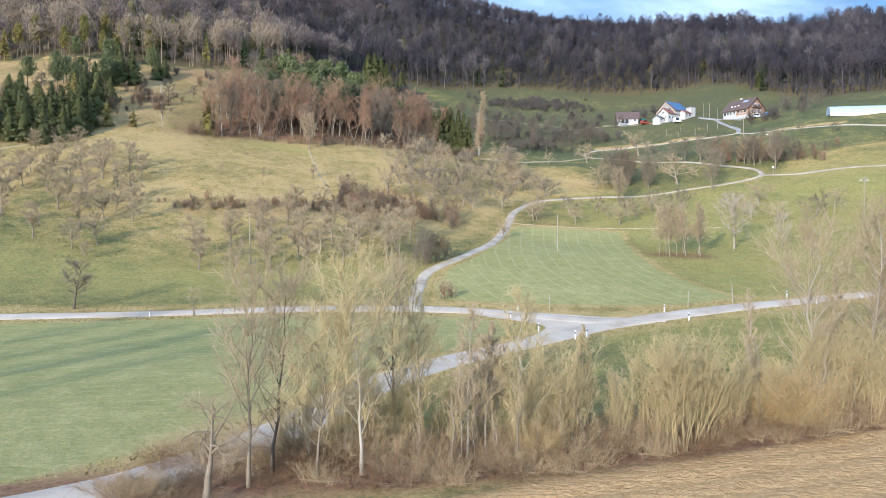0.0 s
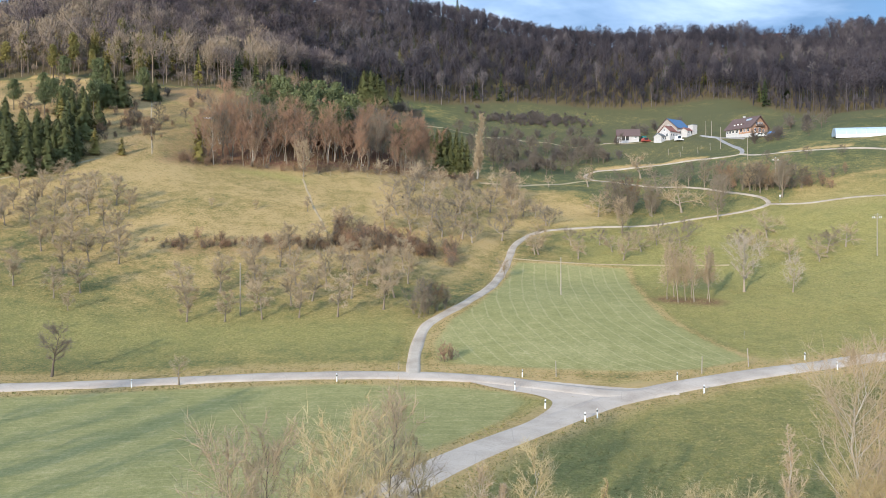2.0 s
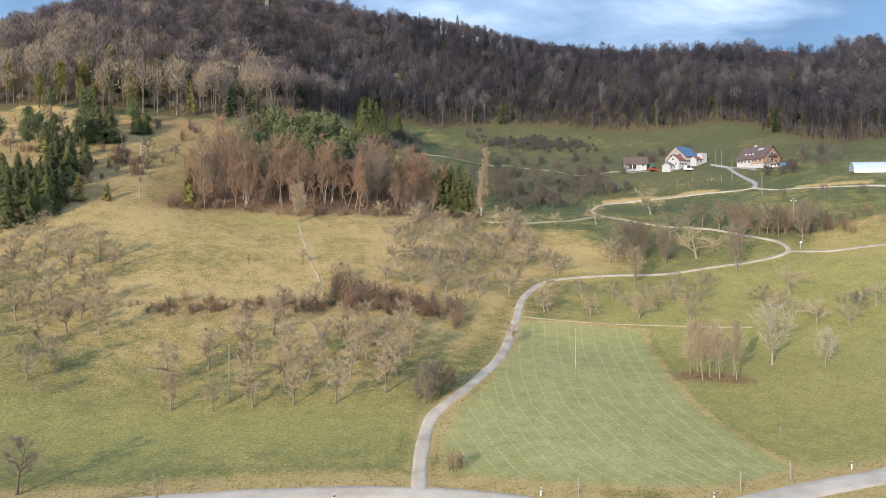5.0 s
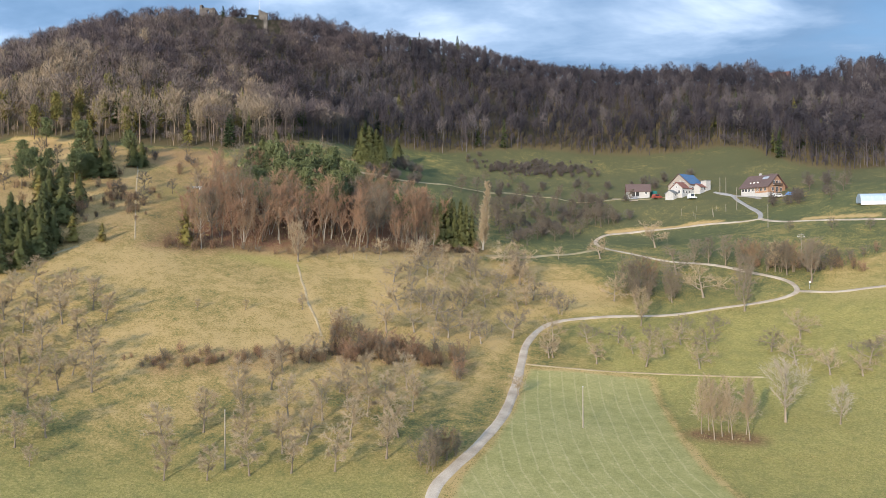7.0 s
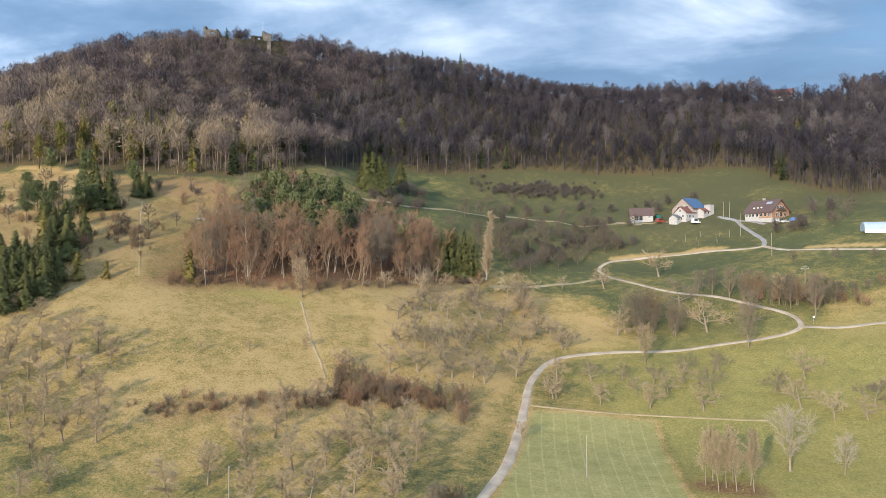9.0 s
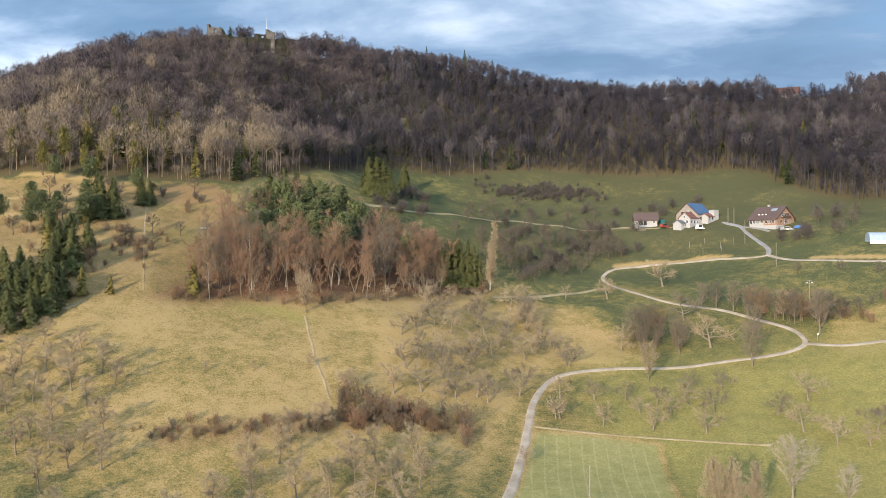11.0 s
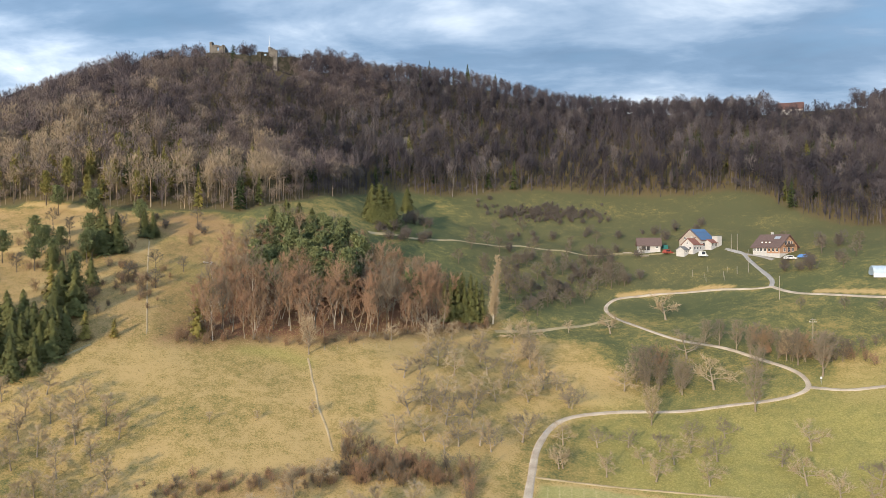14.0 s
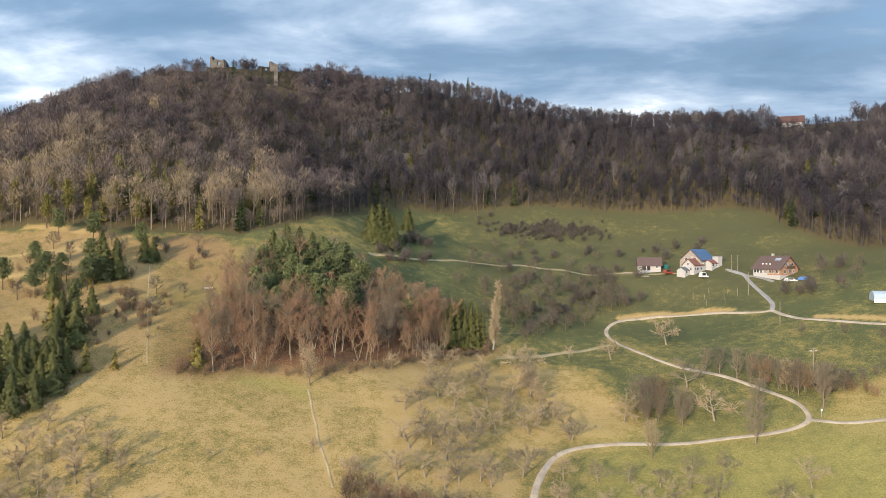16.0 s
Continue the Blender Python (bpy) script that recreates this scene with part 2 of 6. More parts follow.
# ---- the lie of the land ----
EAST = [-260, -180, -130, -90, -50, -15, 20, 55, 90, 130, 180, 260]
NORTH = [-60, 0, 40, 75, 105, 130, 155, 180, 205, 230, 265, 300, 340, 380, 420, 460, 510, 560, 640]
PROFILES = [
    [-15.4, -10.4, -5.8, -0.7, 4.9, 10.3, 16.4, 23.4, 31.3, 40.1, 53.4, 66.2, 77.0, 83.0, 88.0, 93.0, 99.0, 100.0, 92.0],
    [-8.0, -6.3, -3.5, 0.3, 5.3, 11.1, 18.4, 26.9, 36.3, 46.2, 60.8, 77.3, 99.5, 118.0, 131.5, 138.7, 131.6, 123.6, 111.2],
    [-4.2, -4.8, -3.6, -1.5, 2.4, 8.9, 17.3, 27.2, 38.1, 49.9, 64.1, 79.0, 105.2, 123.6, 146.1, 154.9, 142.2, 133.5, 118.1],
    [-2.6, -4.0, -3.5, -2.2, 1.2, 7.8, 16.4, 25.3, 36.3, 47.2, 59.8, 73.8, 92.2, 112.4, 141.8, 157.0, 163.4, 149.5, 123.5],
    [-2.7, -3.7, -3.3, -1.8, 0.4, 4.4, 10.9, 20.7, 31.0, 39.6, 53.3, 70.5, 83.7, 93.1, 117.3, 141.5, 161.2, 158.7, 126.7],
    [-3.0, -3.2, -3.8, -1.0, 0.4, 4.4, 10.0, 15.9, 25.3, 35.6, 44.5, 56.3, 71.1, 80.0, 101.2, 129.5, 158.8, 161.7, 127.5],
    [-2.9, -2.5, -2.7, -1.5, 0.4, 4.6, 8.9, 12.1, 18.4, 25.7, 36.3, 47.7, 61.2, 72.7, 93.8, 121.4, 152.9, 159.2, 129.0],
    [-2.6, -2.1, -1.4, -0.1, 1.8, 4.3, 8.6, 13.2, 20.0, 26.5, 37.2, 43.8, 57.0, 69.7, 89.3, 116.3, 143.5, 153.1, 130.7],
    [-2.3, -1.6, -0.4, 1.4, 3.7, 7.1, 11.7, 17.2, 25.3, 32.6, 42.6, 48.7, 61.8, 71.2, 87.5, 116.1, 139.5, 147.7, 130.8],
    [-2.1, -0.8, 1.3, 4.1, 7.6, 11.6, 16.5, 22.8, 30.2, 38.2, 50.0, 59.6, 67.4, 81.6, 96.3, 118.6, 139.3, 143.5, 129.6],
    [-3.1, -0.2, 3.4, 7.7, 12.7, 17.6, 23.3, 29.9, 37.2, 45.0, 56.1, 66.1, 77.4, 91.5, 105.8, 122.5, 139.8, 142.4, 129.9],
    [-8.4, -1.8, 4.3, 11.3, 18.6, 25.3, 32.4, 39.9, 47.6, 55.2, 64.9, 72.1, 80.2, 92.9, 108.2, 125.8, 143.9, 148.7, 138.7],
]
RELIEF = np.array(PROFILES)


def spline(knots, v):
    g = np.array(knots, float)
    v = np.clip(np.asarray(v, float), g[0], g[-1] - 1e-6)
    i = np.clip(np.searchsorted(g, v, "right") - 1, 0, len(g) - 2)
    u = (v - g[i]) / (g[i + 1] - g[i])
    w = np.stack([-0.5 * u + u * u - 0.5 * u**3, 1 - 2.5 * u * u + 1.5 * u**3, 0.5 * u + 2 * u * u - 1.5 * u**3, -0.5 * u * u + 0.5 * u**3], -1)
    return np.stack([np.clip(i + k, 0, len(g) - 1) for k in (-1, 0, 1, 2)], -1), w


def land(x, y):
    """Height of the ground."""
    ix, wx = spline(EAST, x)
    iy, wy = spline(NORTH, y)
    z = np.einsum("...a,...b,...ab->...", wx, wy, RELIEF[ix[..., :, None], iy[..., None, :]])
    x, y = np.asarray(x, float), np.asarray(y, float)
    rough = np.clip((y - 120) / 120, 0, 1)
    hummocks = np.clip((y - 285) / 25, 0, 1) * np.clip((400 - y) / 30, 0, 1) * np.clip((x + 60) / 20, 0, 1)
    z = z + 0.55 * hummocks * (np.sin(x / 6.7 + y / 15.0) * np.sin(y / 6.1 - x / 19.0) + 0.6 * np.sin(x / 3.9 + 0.7) * np.sin(y / 4.4 + x / 9.0))
    return z + rough * (0.35 * np.sin(x / 9.1 + y / 13.7) * np.sin(y / 7.9 - x / 17.3) + 0.2 * np.sin(x / 4.3 + 1.7) * np.sin(y / 5.1 + x / 11.0))


def smooth_line(pts, step=1.5):
    p = np.array(pts, float)
    d = np.concatenate([[0], np.cumsum(np.hypot(*np.diff(p, axis=0).T))])
    s = np.linspace(0, d[-1], max(2, int(d[-1] / step)))
    q = np.concatenate([[2 * p[0] - p[1]], p, [2 * p[-1] - p[-2]]])
    i = np.clip(np.searchsorted(d, s, "right") - 1, 0, len(p) - 2)
    u = ((s - d[i]) / (d[i + 1] - d[i]))[:, None]
    a, b, c, e = q[i], q[i + 1], q[i + 2], q[i + 3]
    return 0.5 * (2 * b + (c - a) * u + (2 * a - 5 * b + 4 * c - e) * u**2 + (3 * b - a - 3 * c + e) * u**3)


def inside(poly, x, y):
    res = np.zeros(np.shape(x), bool)
    n = len(poly)
    for k in range(n):
        (x0, y0), (x1, y1) = poly[k], poly[(k + 1) % n]
        if y0 != y1:
            res ^= ((y0 > y) != (y1 > y)) & (x < (x1 - x0) * (y - y0) / (y1 - y0) + x0)
    return res


def near(line, x, y):
    """Distance to a polyline, closed ones repeat their first point."""
    best = np.full(np.shape(x), 1e9)
    for (x0, y0), (x1, y1) in zip(line[:-1], line[1:]):
        dx, dy = x1 - x0, y1 - y0
        t = np.clip(((x - x0) * dx + (y - y0) * dy) / (dx * dx + dy * dy + 1e-9), 0, 1)
        best = np.minimum(best, np.hypot(x - x0 - t * dx, y - y0 - t * dy))
    return best


def soft_in(poly, x, y, edge):
    d = near([*poly, poly[0]], x, y)
    return np.clip(0.5 + np.where(inside(poly, x, y), d, -d) / edge, 0, 1)


def mesh_from(name, verts, faces, mat=None, smooth=False):
    """A mesh from arrays; faces all have the same number of corners."""
    me = bpy.data.meshes.new(name)
    verts, faces = np.asarray(verts, np.float32), np.asarray(faces, np.int32)
    k = faces.shape[1]
    me.vertices.add(len(verts))
    me.vertices.foreach_set("co", verts.ravel())
    me.loops.add(faces.size)
    me.loops.foreach_set("vertex_index", faces.ravel())
    me.polygons.add(len(faces))
    me.polygons.foreach_set("loop_start", np.arange(0, faces.size, k, dtype=np.int32))
    me.polygons.foreach_set("use_smooth", np.full(len(faces), smooth))
    if mat:
        me.materials.append(mat)
    me.update(calc_edges=True)
    return me


MAIN_ROAD = [(140, 128), (100, 125), (75, 122), (57.5, 119.6), (51, 117.3), (42.6, 114.6), (34.5, 111.5), (26.9, 108.2), (19.4, 104), (14.2, 99), (9.5, 93.5), (3, 85), (-3.2, 75), (-7.6, 66), (-10.2, 59.5), (-12.6, 55), (-16, 50.2), (-21, 45.2), (-34, 36), (-60, 20), (-120, -10)]
LEFT_ROAD = [(-140, 95), (-90, 103), (-70, 107), (-52.7, 110.2), (-43.3, 111.8), (-33.7, 113.3), (-25.8, 114.4), (-13.3, 115.2), (-3.5, 114.8), (4.2, 113.6), (10.1, 111.5), (16, 108.9), (21.5, 107.0), (28, 107.8)]
TRACK = [(-3.9, 115.5), (-4.0, 121), (-3.8, 127.3), (-2.7, 137.4), (0.3, 144.3), (4.2, 152.3), (8.9, 165.3), (12.9, 183.3), (15.2, 195.0), (17.8, 207), (22.3, 217.6), (28.4, 222.6), (37.5, 224.3), (51, 223.3), (64.1, 221.8), (71.8, 220.8), (80.1, 221.0), (84.8, 223.4), (86.3, 228), (85, 234.2), (80.8, 240.8), (73.8, 250.8), (64.3, 261.3), (56.1, 274.8), (50.7, 288.8), (50.6, 299), (55.7, 306.3), (67.9, 308.3), (85.6, 303.2), (99.6, 295.3), (103.6, 294.3), (105.6, 299), (106.4, 308.3), (106.6, 322.3), (107.0, 331), (103, 337)]
UPPER_BRANCH = [(103.6, 294.3), (105.5, 287), (108.5, 279.6), (116.9, 270.3), (124.9, 264), (150, 250), (200, 235)]
HAIRPIN_BRANCH = [(85.2, 224), (92.6, 220.4), (101.5, 219), (130, 214), (170, 205)]
GRASS_PATH = [(16.0, 195.2), (24, 193.6), (39.6, 190.2), (55.9, 185), (61, 183.4)]
CROP = [(-0.6, 120.3), (-1.2, 129.3), (1.4, 141.3), (6.4, 151.8), (11.6, 169.3), (15.4, 188), (17, 192.6), (26.5, 191.6), (39.7, 187.6), (38, 173.8), (36.6, 155.8), (36.8, 142.8), (39.5, 129.8), (41.2, 123.8), (42, 120.8), (33.3, 116.4), (25.2, 115.8), (15, 117.2), (3, 119.6)]
LOWER_CROP = [(-140, 90), (-90, 99), (-52, 106.4), (-33.7, 109.6), (-13.3, 111.6), (2, 110.2), (8, 108), (9.6, 104.5), (6.5, 97), (0, 87), (-6.4, 77), (-11, 67.5), (-16, 57), (-24, 48.5), (-37, 39), (-62, 24), (-140, -10)]
PLOUGH = [(-3, 43), (4.4, 46.6), (14, 49.8), (31, 56.3), (60, 66), (120, 84), (200, 60), (160, -80), (-60, -120), (-60, -20), (-20, 22)]
PATH_A = [(-30, 318), (-22.9, 323.8), (-16.9, 327.8), (-8.7, 332.3), (-0.3, 337.8), (10.7, 345.3), (27, 353), (41, 352.5), (51, 352.3), (61, 351.5), (70, 346)]
PATH_C = [(12, 268), (20, 272), (27.9, 275.3), (34.3, 278.3), (41.5, 280.5), (49, 284)]
WOOD = [(-72, 224), (-62, 227), (-50, 233), (-36, 235), (-22, 242), (-8, 255), (11, 273), (9, 280), (-8, 278), (-18, 280), (-30, 285), (-44, 290), (-54, 288), (-62, 278), (-65, 262), (-68, 240)]
SPRUCES = [(-140, 196), (-99, 203), (-95, 208), (-91.5, 214), (-95, 221), (-112, 223), (-150, 216)]
FAR_WOOD = [(-330, 285), (-180, 292), (-139, 299), (-116, 300), (-99, 304), (-81, 309), (-73, 308), (-62, 318), (-53, 330), (-44, 347), (-37, 373), (-27, 390), (-15, 396), (6, 404), (20, 410), (41, 419), (55, 420), (84, 421), (104, 415), (126, 404), (138, 385), (141, 359), (150, 341), (160, 328), (200, 312), (330, 290), (340, 620), (-340, 620)]


TERRACES = [[(-137.0, 276.0), (-127.0, 281.0), (-117.0, 287.0)], [(-141, 298), (-122, 296.5)], [(-107, 263.5), (-101, 266.5), (-94, 272)], [(-130, 262), (-119, 267)], [(-112, 240), (-103, 246), (-96, 252)]]


def grid_lines(marks):
    out = [marks[0][0]]
    for (a, b, s) in marks:
        n = max(1, round((b - a) / s))
        out += [a + (b - a) * (k + 1) / n for k in range(n)]
    return np.array(out)


def build_ground():
    xs = grid_lines([(-2400, -700, 340), (-700, -290, 40), (-290, -62, 2.0), (-62, 72, 0.8), (72, 290, 2.0), (290, 700, 40), (700, 2400, 340)])
    ys = grid_lines([(-2400, -200, 300), (-200, 24, 8), (24, 40, 1.6), (40, 215, 0.8), (215, 310, 1.4), (310, 560, 3.0), (560, 800, 20), (800, 2600, 300)])
    x, y = np.meshgrid(xs, ys, indexing="ij")
    z = land(x, y)
    # clods and furrows of the ploughed soil
    pl = soft_in(PLOUGH, x, y, 1.5)
    z += pl * 0.10 * np.sin((y - 0.3 * x) * 2.2)
    ia, ib = len(xs), len(ys)
    idx = np.arange(ia * ib).reshape(ia, ib)
    faces = np.stack([idx[:-1, :-1], idx[1:, :-1], idx[1:, 1:], idx[:-1, 1:]], -1).reshape(-1, 4)
    me = mesh_from("ground", np.stack([x, y, z], -1).reshape(-1, 3), faces, MEADOW, True)
    x, y = x.ravel(), y.ravel()
    road = np.minimum(near(MAIN_ROAD, x, y), near(LEFT_ROAD, x, y))
    verge = np.clip(1.6 - np.abs(road - 2.6) / 3.0, 0, 1)
    tr = near(TRACK, x, y)
    verge = np.maximum(verge, np.where(y > 222, 0.35, 0.7) * np.clip(1.4 - tr / 2.4, 0, 1))
    dry = np.clip((y - 130) / 70, 0, 1) * np.clip((22 - x) / 25, 0, 1) * 0.5 * np.clip((296 - y) / 20, 0, 1)
    west_edge = np.interp(y, [140, 150, 195, 220, 250, 275], [0, 4, 14, 24, 24, 10])
    dry = np.maximum(dry, 0.72 * np.clip((y - 145) / 30, 0, 1) * np.clip((west_edge - x) / 6, 0, 1) * np.clip((282 - y) / 12, 0, 1))
    dry = np.maximum(dry, 0.25 * np.clip((y - 120) / 30, 0, 1) * np.clip((250 - y) / 40, 0, 1))
    bank = np.exp(-((y - 121.5) / 2.2) ** 2) * ((x > -2) & (x < 46))
    cut = np.minimum(near([(57, 308.5), (68, 310.4), (86, 305.2), (93, 301.5)], x, y), near([(112, 280), (119, 273), (127, 267)], x, y))
    dry = np.maximum(np.maximum(np.maximum(dry, verge), 1.1 * bank), 1.5 * np.clip(1.4 - cut / 1.5, 0, 1))
    pale = near([(88, 226), (97, 224), (112, 222), (140, 217)], x, y + 6)
    dry = np.maximum(dry, 0.9 * np.clip(1.5 - pale / 7, 0, 1) * np.clip((x - 86) / 6, 0, 1))
    edge = near([*CROP, CROP[0]], x, y)
    dry = np.maximum(dry, 0.8 * np.clip(1.6 - edge / 1.0, 0, 1))
    scar = near([(-34.5, 221), (-31, 208), (-26.5, 195)], x, y)
    dry = np.maximum(dry, 1.2 * np.clip(1.5 - scar / 1.2, 0, 1))
    hedge = near([(-26, 44), (-10, 49), (8, 51.5), (28, 58), (60, 69), (120, 88)], x, y)
    west = soft_in([(-76, 224), (-92, 279), (-98, 300), (-180, 292), (-330, 280), (-330, 180), (-140, 196), (-98, 203), (-88, 216)], x, y, 5)
    dry = np.maximum(dry, 0.8 * west)
    litter = np.maximum.reduce([0.25 * west, soft_in(WOOD, x, y, 9), 0.36 * soft_in(FAR_WOOD, x, y, 3), 0.9 * soft_in(SPRUCES, x, y, 6), 0.9 * np.clip(1.8 - hedge / 3.0, 0, 1)])
    litter = np.maximum(litter, 0.75 * np.clip(1.5 - near([(41, 158), (45, 156.5), (48, 156)], x, y) / 2.6, 0, 1))
    scrub = near([(-52, 175), (-37, 180), (-22, 187), (-8, 191), (2, 191)], x, y)
    litter = np.maximum(litter, 0.35 * np.clip(1.6 - scrub / 3.5, 0, 1))
    crop = np.maximum(soft_in(CROP, x, y, 0.9), soft_in(LOWER_CROP, x, y, 1.2))
    rows = np.where(inside(CROP, x, y), 1.0, 0.6)
    lush = 0.95 * np.exp(-(((y - 134) / 15) ** 2)) * np.clip((-x + 2) / 10, 0, 1) + 0.75 * (y < 112) * np.clip((x + 10) / 10, 0, 1) * np.clip((hedge - 5) / 4, 0, 1)
    lush += 0.9 * np.exp(-(near([(-52, 227.5), (-44, 228), (-37, 224.5)], x, y) / 3.0) ** 2) + 1.0 * np.clip((x - 22) / 15, 0, 1) * np.clip((y - 112) / 10, 0, 1) * np.clip((240 - y) / 30, 0, 1)
    # upper eastern meadow: greener grass, darkened further in colour for cloud shade
    dry = dry - (0.12 * np.clip((x - 25) / 20, 0, 1) * np.clip((y - 180) / 25, 0, 1) + 0.45 * np.where(y > 300, np.clip((x + 40) / 25, 0, 1), np.clip((x - 8) / 25, 0, 1)) * np.clip((y - 240) / 100, 0, 1)) * (dry < 0.5)
    litter = np.maximum(litter, 0.12 * np.clip((x + 5) / 20, 0, 1) * np.clip((y - 290) / 30, 0, 1))
    bend = soft_in([(20, 222), (30, 226), (47, 227), (41, 262), (24, 268), (10, 264)], x, y, 6)
    dry = np.where(bend > 0, np.maximum(dry, 0.8 * bend), dry)
    dry = np.maximum(dry, np.where(hedge < 6.5, 0.9 * np.clip(1.6 - hedge / 4.0, 0, 1), dry))
    stubble = soft_in([(90, 223.5), (97, 234), (120, 241), (150, 236), (150, 216), (110, 219.5)], x, y, 2)
    dry = np.where(stubble > 0, np.maximum(dry, 0.62 * stubble), dry)
    strip = soft_in([(-74, 225), (-65, 228), (-63, 262), (-60, 285), (-74, 292), (-91, 280)], x, y, 4)
    dry = np.where(strip > 0, dry * (1 - strip) + 0.3 * strip, dry)
    lush += 0.9 * np.exp(-((x + 76) / 9) ** 2 - ((y - 264) / 7) ** 2)
    litter = np.maximum(litter, 0.34 * strip)
    # floor of the far woods: shade between the stems put into the ground colour
    dry = dry - 1.2 * soft_in(FAR_WOOD, x, y, 5)
    old_orchard = soft_in([(-24, 192), (8, 192), (16, 206), (24, 222), (30, 236), (24, 264), (2, 262), (-18, 244)], x, y, 8)
    dry = np.where(old_orchard > 0, np.maximum(dry, 0.9 * old_orchard), dry)
    lush = lush * np.clip((road - 3.0) / 2.5, 0, 1)
    terrace = np.minimum.reduce([near(line, x, y) for line in TERRACES])
    dry = np.where(terrace < 3, np.maximum(dry, 1.35 * np.clip(1.6 - terrace / 1.3, 0, 1)), dry)
    litter = litter * np.clip(terrace / 2.0 - 0.3, 0, 1)
    margin = np.where(inside(CROP, x, y), 9.0, edge)
    lush = lush * np.clip(margin / 1.5 - 0.6, 0, 1)
    dry = np.where(margin < 2.6, np.maximum(dry, 0.9 * np.clip(1.5 - margin / 1.7, 0, 1)), dry)
    bracken = soft_in([(-99, 289), (-95, 303), (-80, 305), (-71, 296), (-74, 288), (-90, 284)], x, y, 5)
    dry = np.where(bracken > 0, np.maximum(dry, 0.9 * bracken), dry)
    litter = np.maximum(litter, 0.5 * bracken)
    one = np.ones_like(x)
    for nm, ch in (("zone_a", (dry, litter, crop)), ("zone_b", (np.clip(soft_in(PLOUGH, x, y, 1.0), 0, 1), rows, lush))):
        at = me.attributes.new(nm, "FLOAT_COLOR", "POINT")
        at.data.foreach_set("color", np.stack([*ch, one], -1).astype(np.float32).ravel())
    # drilled rows run along the curved eastern side of the field
    right = np.interp(y, [115, 121, 130, 143, 156, 174, 188, 200], [46, 42, 39.5, 36.8, 36.6, 38, 39.7, 41])
    fur = np.where(inside(CROP, x, y), (x - right) * 0.41, (y - 0.08 * x) * 0.55)
    me.attributes.new("furrow", "FLOAT", "POINT").data.foreach_set("value", fur.astype(np.float32))
    return tagged(new("ground", me), "rolling winter meadows with straw-coloured and green grass", "ground", kind="structure")


def ribbon(name, pts, width, mat, label, lift=0.07, category="road"):
    """A road laid over the land: cambered top and sloping shoulders."""
    c = smooth_line(pts)
    d = np.gradient(c, axis=0)
    d /= np.hypot(*d.T)[:, None]
    nrm = np.stack([-d[:, 1], d[:, 0]], -1)
    w = width * (1 + 0.05 * np.sin(np.arange(len(c)) * 0.9)) if width < 3.5 else np.full(len(c), width)
    if name == "track":
        # the upper stretch is narrower
        w = w * np.interp(np.arange(len(c)) / len(c), [0, 0.2, 0.4, 1], [1.0, 1.0, 0.7, 0.68])
    offs, ups = [-0.62, -0.5, -0.25, 0, 0.25, 0.5, 0.62], [-0.25, 0, 0.02, 0.035, 0.02, 0, -0.25]
    rows = []
    for o, u in zip(offs, ups):
        p = c + nrm * (w * o)[:, None]
        rows.append(np.stack([p[:, 0], p[:, 1], land(p[:, 0], p[:, 1]) + lift + u], -1))
    v = np.stack(rows, 1)
    idx = np.arange(v.shape[0] * v.shape[1]).reshape(v.shape[:2])
    f = np.stack([idx[:-1, :-1], idx[:-1, 1:], idx[1:, 1:], idx[1:, :-1]], -1).reshape(-1, 4)[:, ::-1]
    return tagged(new(name, mesh_from(name, v.reshape(-1, 3), f, mat, True)), label, category, kind="structure")


build_ground()
ribbon("road_main", MAIN_ROAD, 3.7, ASPHALT, "pale grey asphalt country road curving through the meadows", 0.075)
ribbon("road_side", LEFT_ROAD, 3.0, ASPHALT, "narrow pale asphalt side road joining the country road", 0.085)
ribbon("track", TRACK[:-5], 1.7, GRAVEL, "winding pale farm track climbing to the farmhouses", 0.095)
ribbon("path_drive", TRACK[-6:], 1.35, DRIVE, "grey asphalt drive climbing to the farm", 0.1)
ribbon("path_upper", UPPER_BRANCH, 1.35, GRAVEL, "pale gravel farm path along the slope", 0.08)
ribbon("path_hairpin", HAIRPIN_BRANCH, 1.2, GRAVEL, "pale gravel path leaving the hairpin bend", 0.08)
ribbon("path_grass", GRASS_PATH, 0.6, DIRT_PALE, "trodden dry grass path along the field edge", 0.04)

ribbon("path_meadow", [(-125, 184), (-110, 193), (-99, 200.8), (-93.5, 206.6), (-89, 213.3), (-86, 217.6)], 0.7, DIRT, "pale worn path along the edge of the meadow", 0.05)
ribbon("path_slope", [(-36.4, 226.5), (-34.9, 221.5), (-33.8, 217), (-32.3, 212.5), (-31.2, 208), (-29.9, 204.5), (-28.2, 200.5), (-27.0, 197), (-25.8, 193)], 0.5, DIRT_PALE, "narrow pale worn path down the meadow slope", 0.05)
# pale ground strip added to draw the fence line, not a path
ribbon("path_fence", [(-75.8, 226), (-79.5, 236.5), (-84.6, 251), (-89.4, 265), (-94.2, 279.8)], 0.35, DIRT_PALE, "pale strip added on the ground to mark the fence line of the slope", 0.05)
ribbon("path_terrace", PATH_A, 1.5, DIRT, "pale grassy terrace path above the wood", 0.06)
ribbon("path_yard", [(46.6, 351.5), (58, 353.1), (66.5, 351), (74, 345.4), (82, 343.2), (86.5, 341)], 1.0, DIRT, "pale worn farm path between shed and barn", 0.06)
ribbon("path_house", [(103.4, 335.6), (106, 331.4), (110.5, 325.0), (113.4, 317.6)], 1.2, DRIVE, "grey asphalt forecourt of the timber house", 0.07)
ribbon("path_lower_terrace", PATH_C, 1.6, DIRT, "pale worn path towards the hairpin", 0.06)


